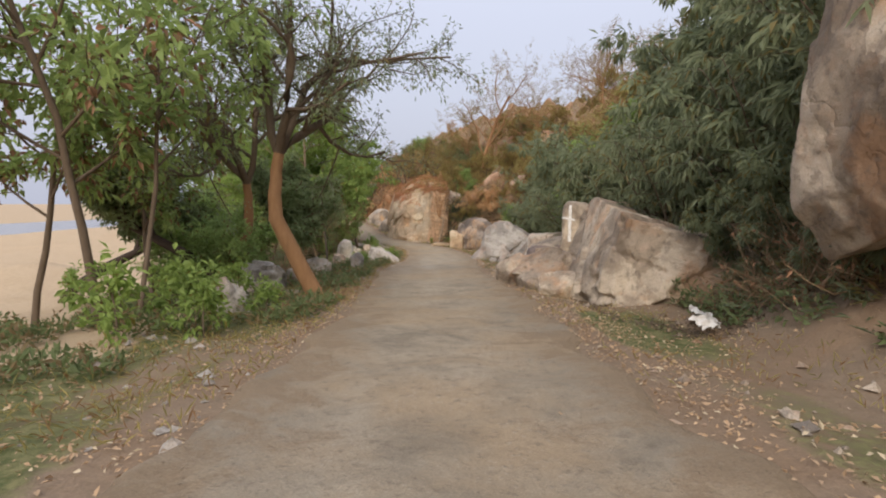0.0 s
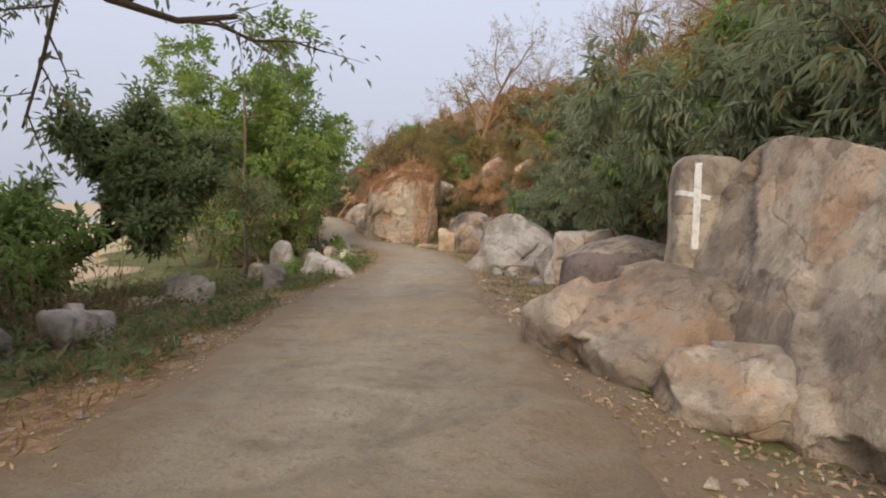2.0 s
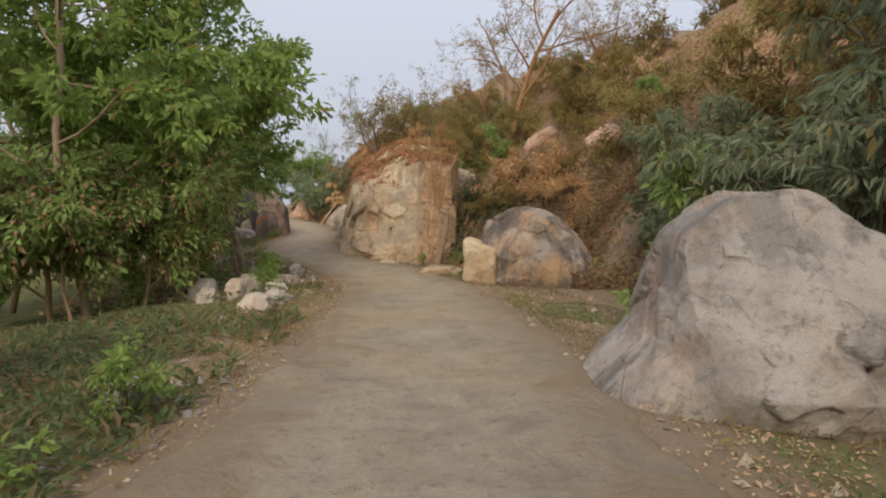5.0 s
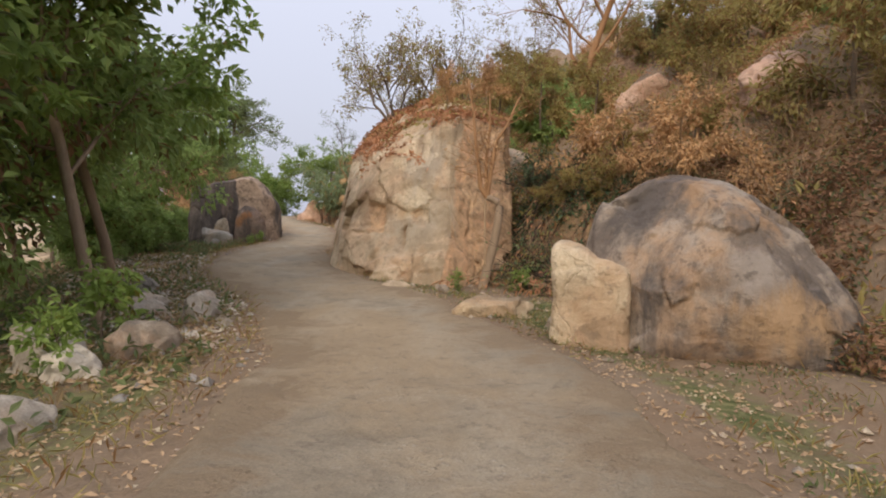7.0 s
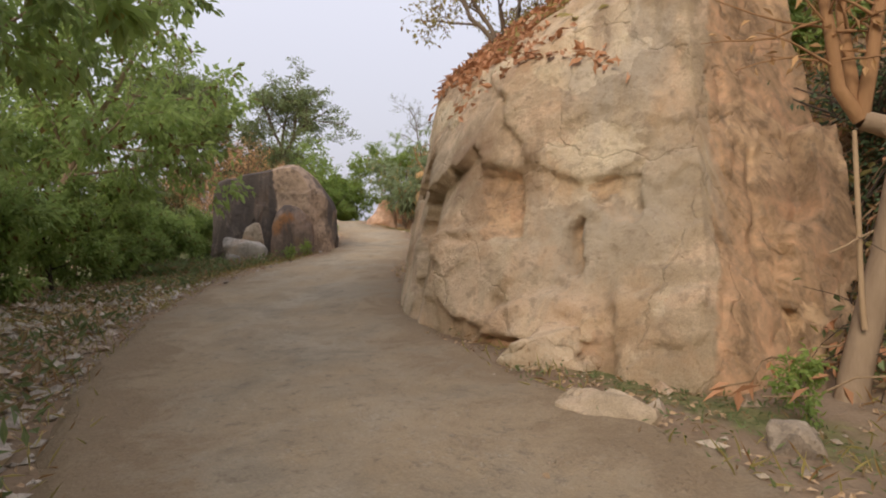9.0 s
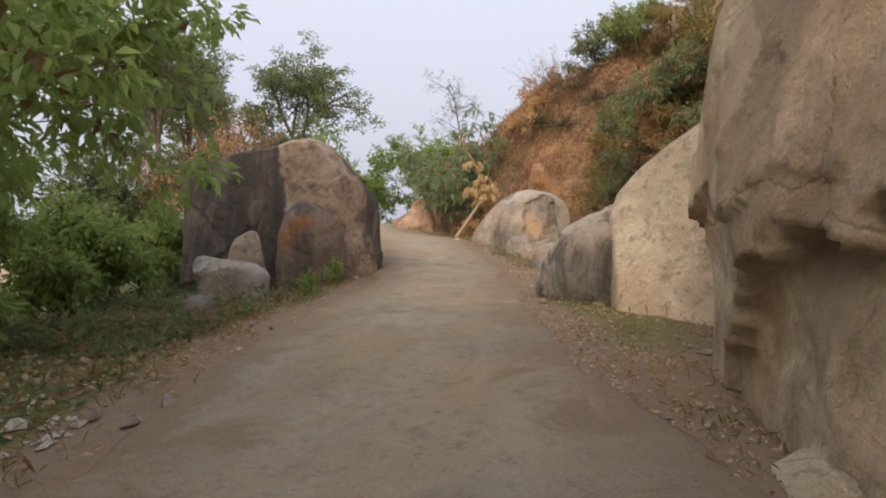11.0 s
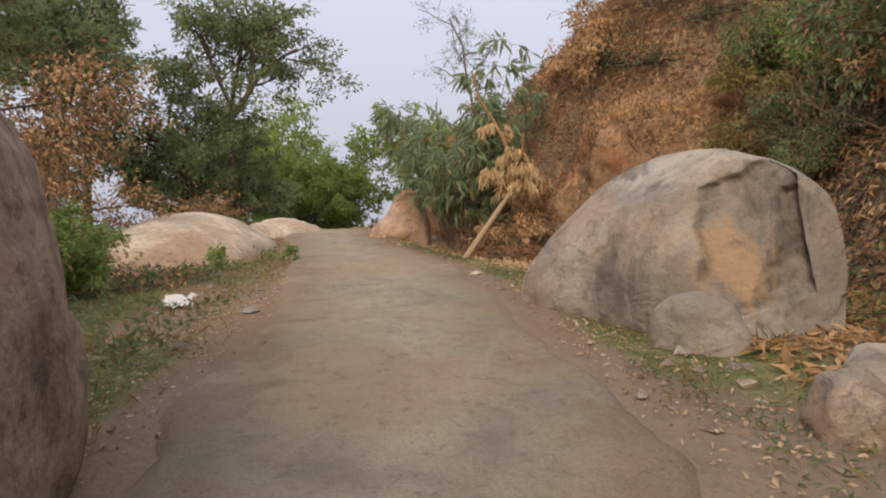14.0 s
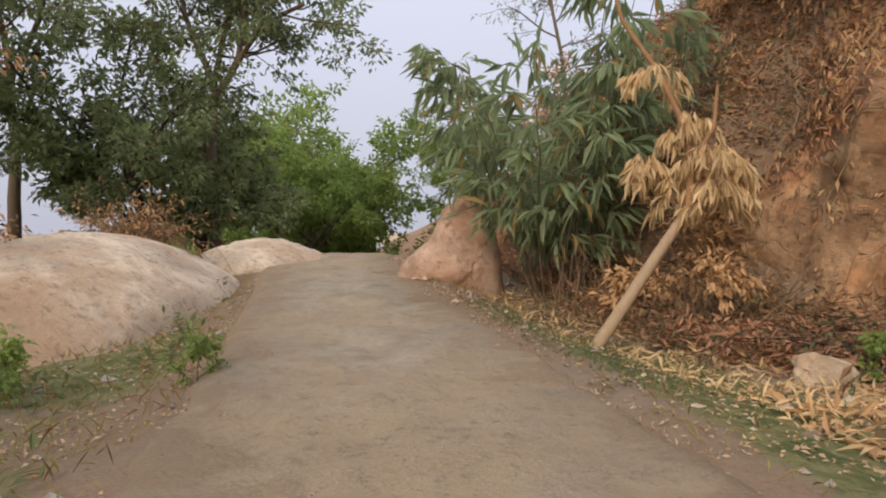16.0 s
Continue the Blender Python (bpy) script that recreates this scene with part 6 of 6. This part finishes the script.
def dead_sapling():
    ob = thing("dead_sapling", "leaning pale dead sapling with withered straw fronds", "tree", at(-11.9, 86.6))
    w = Wood(431)
    pts = [Vector(p) for p in ((-.1, -.05, -.25), (.45, .3, .55), (.95, .6, 1.3), (1.4, .9, 1.95), (1.45, 1.0, 2.6), (1.3, 1.1, 3.3), (1.0, 1.2, 4.0), (.5, 1.3, 4.8), (.3, 1.35, 5.6))]
    w.limb(pts[:4], .095, .075, 9)
    part("trunk", w.mesh("trunk"), POLE_WOOD, ob)
    w2 = Wood(432)
    w2.limb(pts[3:], .06, .025, 7)
    w2.limb([pts[4], pts[4] + Vector((.3, 0, .5)), pts[4] + Vector((.35, .05, 1.1))], .05, .02, 6)
    part("dry_stem", w2.mesh("dry_stem"), BARK_ORANGE, ob)
    tips = []
    for base, spread, n in ((pts[4] + Vector((.3, 0, .2)), .5, 16), (pts[3] + Vector((.35, -.05, .3)), .45, 14), (pts[4] + Vector((-.6, .1, .1)), .5, 14), (pts[5], .4, 8), (pts[6], .5, 8)):
        for _ in range(n):
            a = w2.r.uniform(0, 6.28)
            st = base + Vector((w2.r.gauss(0, .12), w2.r.gauss(0, .12), w2.r.gauss(0, .12)))
            tips.append(w2.path(st, Vector((math.cos(a), math.sin(a), .1)), w2.r.uniform(.3, .8) * spread * 2, 4, .2, -.5))
    pos, way = twig_places(tips, 14, .05, 433, .2)
    part("dry_foliage", leaf_mesh("dry_foliage", pos, way, .3, .06, 434, .3, droop=1.4), LEAF_STRAW, ob, "withered straw-coloured fronds")


dead_sapling()
_w = Wood(441)
_w.limb([Vector(q) for q in ((.02, 0, -.3), (.0, 0, 0), (-.03, .02, .25), (-.06, .03, .7), (-.1, .02, 1.2), (-.12, 0, 1.75))], .2, .1, 11)
for _k in range(5):
    _w.limb(_w.path(Vector((-.02, 0, .12)), Vector((math.cos(_k * 1.3), math.sin(_k * 1.3), -.55)), .45, 4, .15), .07, .02, 6)
_s = thing("tree_stump", "broken upright tan tree stump under the brush", "stump", at(-7.95, 86.6))
part("trunk", _w.mesh("trunk"), BARK_ORANGE, _s)
_w = Wood(446)
for _k in range(14):
    _w.limb(_w.path(Vector((-.12, 0, 1.6)), Vector((_w.r.gauss(0, .6), _w.r.gauss(0, .5), _w.r.uniform(-.3, 1))), _w.r.uniform(.4, 1.1), 5, .3, -.1), .014, .004, 4)
_w.limb(_w.path(Vector((.15, -.15, 1.45)), Vector((.55, -.25, -.85)), 1.8, 7, .06), .02, .012, 5)
tagged(part("dead_twig_tangle", _w.mesh("dead_twig_tangle"), TWIG, _s), kind="stuff")
tree("thin sparse feathery sapling behind the bamboo", at(-12.2, 94.5), dict(FEATHER, kids=(10, 5, 4), len=(.22, .5, .5), first=(.5, .2, .2)), 7.0, .06, BARK, LEAF_GREY, 5, .14, .04, 442, .1, .3)
brush("pile of dry cut branches on the granite slab", (-21.3, 89.5, .3), 220, 1.5, 443, droop=.25, thick=.014, leaf=LEAF_DRY, per=6)

brush("pale bare cut sticks piled below the dome", at(1.55, 50.3), 46, 1.1, 444, POLE_WOOD, .35, .016)
_w = Wood(445)
_w.limb(_w.path(Vector((0, 0, -.4)), Vector((.02, 0, 1)), 3.0, 6, .02), .05, .045, 8)
_s = thing("marker_post", "thin weathered yellow post on the river bank", "post", at(-19.0, 46.5))
part("pole", _w.mesh("pole"), YELLOW_PAINT, _s)

# weeds with broad leaves at the track edge
T_WEED = tree("broad-leaved green weed by the track", at(-4.3, 10.3), dict(DENSE, kids=(6, 4, 3)), .9, .02, BARK, LEAF_BRIGHT, 6, .16, .08, 451, .1, .3, name="weed", category="weed", group="broad-leaved weeds", sink=.05)
for x, y, s, a in ((-3.7, 9.6, .8, 50), (-4.9, 9.4, 1.1, 100), (-5.3, 12.6, .9, 150), (-4.4, 13.6, .8, 200), (-11.5, 19.5, 1.0, 250), (-3.3, 11.6, .6, 20), (-3.4, 27.7, .5, 80), (-3.9, 29.6, .6, 140), (-2.9, 31.5, .6, 190), (-2.7, 33, .6, 240),
                   (-5.3, 46.2, .9, 30), (-4.7, 44.6, .7, 120), (-7.4, 46.8, 1.0, 200), (-8.2, 44.0, 1.1, 300), (-11.0, 68.4, .45, 80), (-10.9, 66.9, .4, 120), (-7.6, 80.2, .7, 40), (-8.6, 85.8, .6, 160), (-15.3, 83.0, .4, 30), (-16.7, 82.4, .5, 130), (-.9, 52.8, .4, 70), (.6, 52.6, .5, 160)):
    copy_thing(T_WEED, pose(*at(x, y), 0, 0, a) @ Matrix.Scale(s, 4))


# ---- paint and rubbish ----
def painted_mark(host, centre, out, strokes, label):
    """Brush strokes laid 6 mm proud of a rock."""
    from mathutils.bvhtree import BVHTree
    bm = bmesh.new()
    bm.from_mesh(host.data)
    tree_ = BVHTree.FromBMesh(bm)
    bm.free()
    inv = host.matrix_basis.inverted()
    o = Vector(out).normalized()
    right = o.cross(Vector((0, 0, -1))).normalized()
    verts, faces = [], []
    rnd = random.Random(9)
    for (u0, v0, u1, v1, wd) in strokes:
        n = 16
        row = []
        for i in range(n + 1):
            t = i / n
            u, v = u0 + (u1 - u0) * t, v0 + (v1 - v0) * t
            du, dv = (u1 - u0), (v1 - v0)
            ln = math.hypot(du, dv)
            pu, pv = -dv / ln * wd / 2, du / ln * wd / 2
            pair = []
            for s in (-1, -.33, .33, 1):
                k = s * rnd.uniform(.85, 1.1)
                p = Vector(centre) + right * (u + pu * k) + Vector((0, 0, v + pv * k)) + o * 3
                hit, nrm, _, _ = tree_.ray_cast(inv @ p, inv.to_3x3() @ -o)
                if hit is None:
                    hit, nrm = inv @ (p - o * 3), inv.to_3x3() @ o
                verts.append(tuple(hit + nrm * .012))
                pair.append(len(verts) - 1)
            row.append(pair)
        for a, b in zip(row, row[1:]):
            for q in range(3):
                faces.append((a[q], a[q + 1], b[q + 1], b[q]))
    part("painted_mark", mesh_from("painted_mark", verts, np.array(faces)), PAINT, host, label)


painted_mark(BIG, (3.82, 18.25, .75), (-.3, -.95, .1), [(-.12, .55, -.14, -.5, .085), (-.36, .2, .02, .12, .06)], "white painted mark of two strokes")


def rag(label, where, size, seed, rz):
    n = 12
    u = np.linspace(-.5, .5, n)
    gx, gy = np.meshgrid(u, u)
    x, y = gx.ravel() * size, gy.ravel() * size * .7
    x = x * (1 + .3 * fbm(x * 9, y * 9, None, 2, seed))
    z = .05 + .12 * size * (1 + fbm(x * 5 / size, y * 5 / size, None, 3, seed)) 
    i = np.arange(n * n).reshape(n, n)
    f = np.stack([i[:-1, :-1], i[:-1, 1:], i[1:, 1:], i[1:, :-1]], -1).reshape(-1, 4)
    v = np.stack([x, y, z], 1)
    v = np.concatenate([v, v - [0, 0, .006]])
    me = mesh_from("plastic_sheet", v, np.concatenate([f, f[:, ::-1] + n * n]))
    ob = part("plastic_sheet", me, PLASTIC)
    ob.matrix_basis = pose(*where, 25, 0, rz)
    tagged(ob, label, "rubbish")


rag("torn white plastic sheet caught on the bank", at(4.15, 9.9, .15), .42, 5, 30)
rag("torn white plastic sheet caught on the bank", at(4.45, 10.75, .1), .62, 6, 80)
rag("crumpled white plastic rubbish on the verge", at(-14.6, 77.6), .45, 7, 10)
rag("small crumpled white wrapper on the bank", at(-3.4, 13.0), .18, 8, 60)


def litter_on(host, label, material, n, seed, size, width, steep=.55, low=-99, out=.03, droop=0.0):
    """Leaves lying on the upper faces of a rock."""
    rng = np.random.default_rng(seed)
    me = host.data
    k = len(me.polygons)
    c, nr, ar = np.zeros(k * 3), np.zeros(k * 3), np.zeros(k)
    me.polygons.foreach_get("center", c)
    me.polygons.foreach_get("normal", nr)
    me.polygons.foreach_get("area", ar)
    c, nr = c.reshape(-1, 3), nr.reshape(-1, 3)
    m = np.array(host.matrix_basis)
    c = c @ m[:3, :3].T + m[:3, 3]
    nr = nr @ m[:3, :3].T
    wt_ = ar * np.clip((nr[:, 2] - steep) * 4, 0, 1) * np.clip(fbm(c[:, 0] * .9, c[:, 1] * .9, c[:, 2] * .9, 3, seed) + .55, 0, 1)
    wt_ = wt_ * np.clip((c[:, 2] - low) / .8, 0, 1)
    pick = rng.choice(k, n, p=wt_ / wt_.sum())
    pos = c[pick] + rng.normal(0, .05, (n, 3)) * [1, 1, .2] + nr[pick] * (.03 + out * rng.uniform(0, 1, (n, 1)))
    way = rng.normal(0, 1, (n, 3))
    way -= nr[pick] * (way * nr[pick]).sum(1)[:, None] * .85
    tagged(part("rock_litter", leaf_mesh("rock_litter", pos, way, size, width, seed + 1, .15, droop), material), label, "leaves", "", "stuff")


litter_on(CLIFF, "rust-red dry leaves on the cliff top", LEAF_RED, 11000, 501, .16, .07, .42, .75)
litter_on(CLIFF, "olive creepers on the cliff top", LEAF_OLIVE, 2500, 502, .18, .09, .6, 1.7)
litter_on(WALL, "orange dry brush hanging over the rock wall", LEAF_DRY, 13000, 503, .2, .04, -.1, 1.6, .35, 1.2)
litter_on(WALL, "rust-red dry leaves on the rock wall", LEAF_RED, 9000, 504, .18, .045, -.2, .5, .25, 1.0)
litter_on(WALL, "dark withered creepers on the rock wall", LEAF_VINE, 7000, 505, .16, .045, -.3, .2, .3, 1.0)
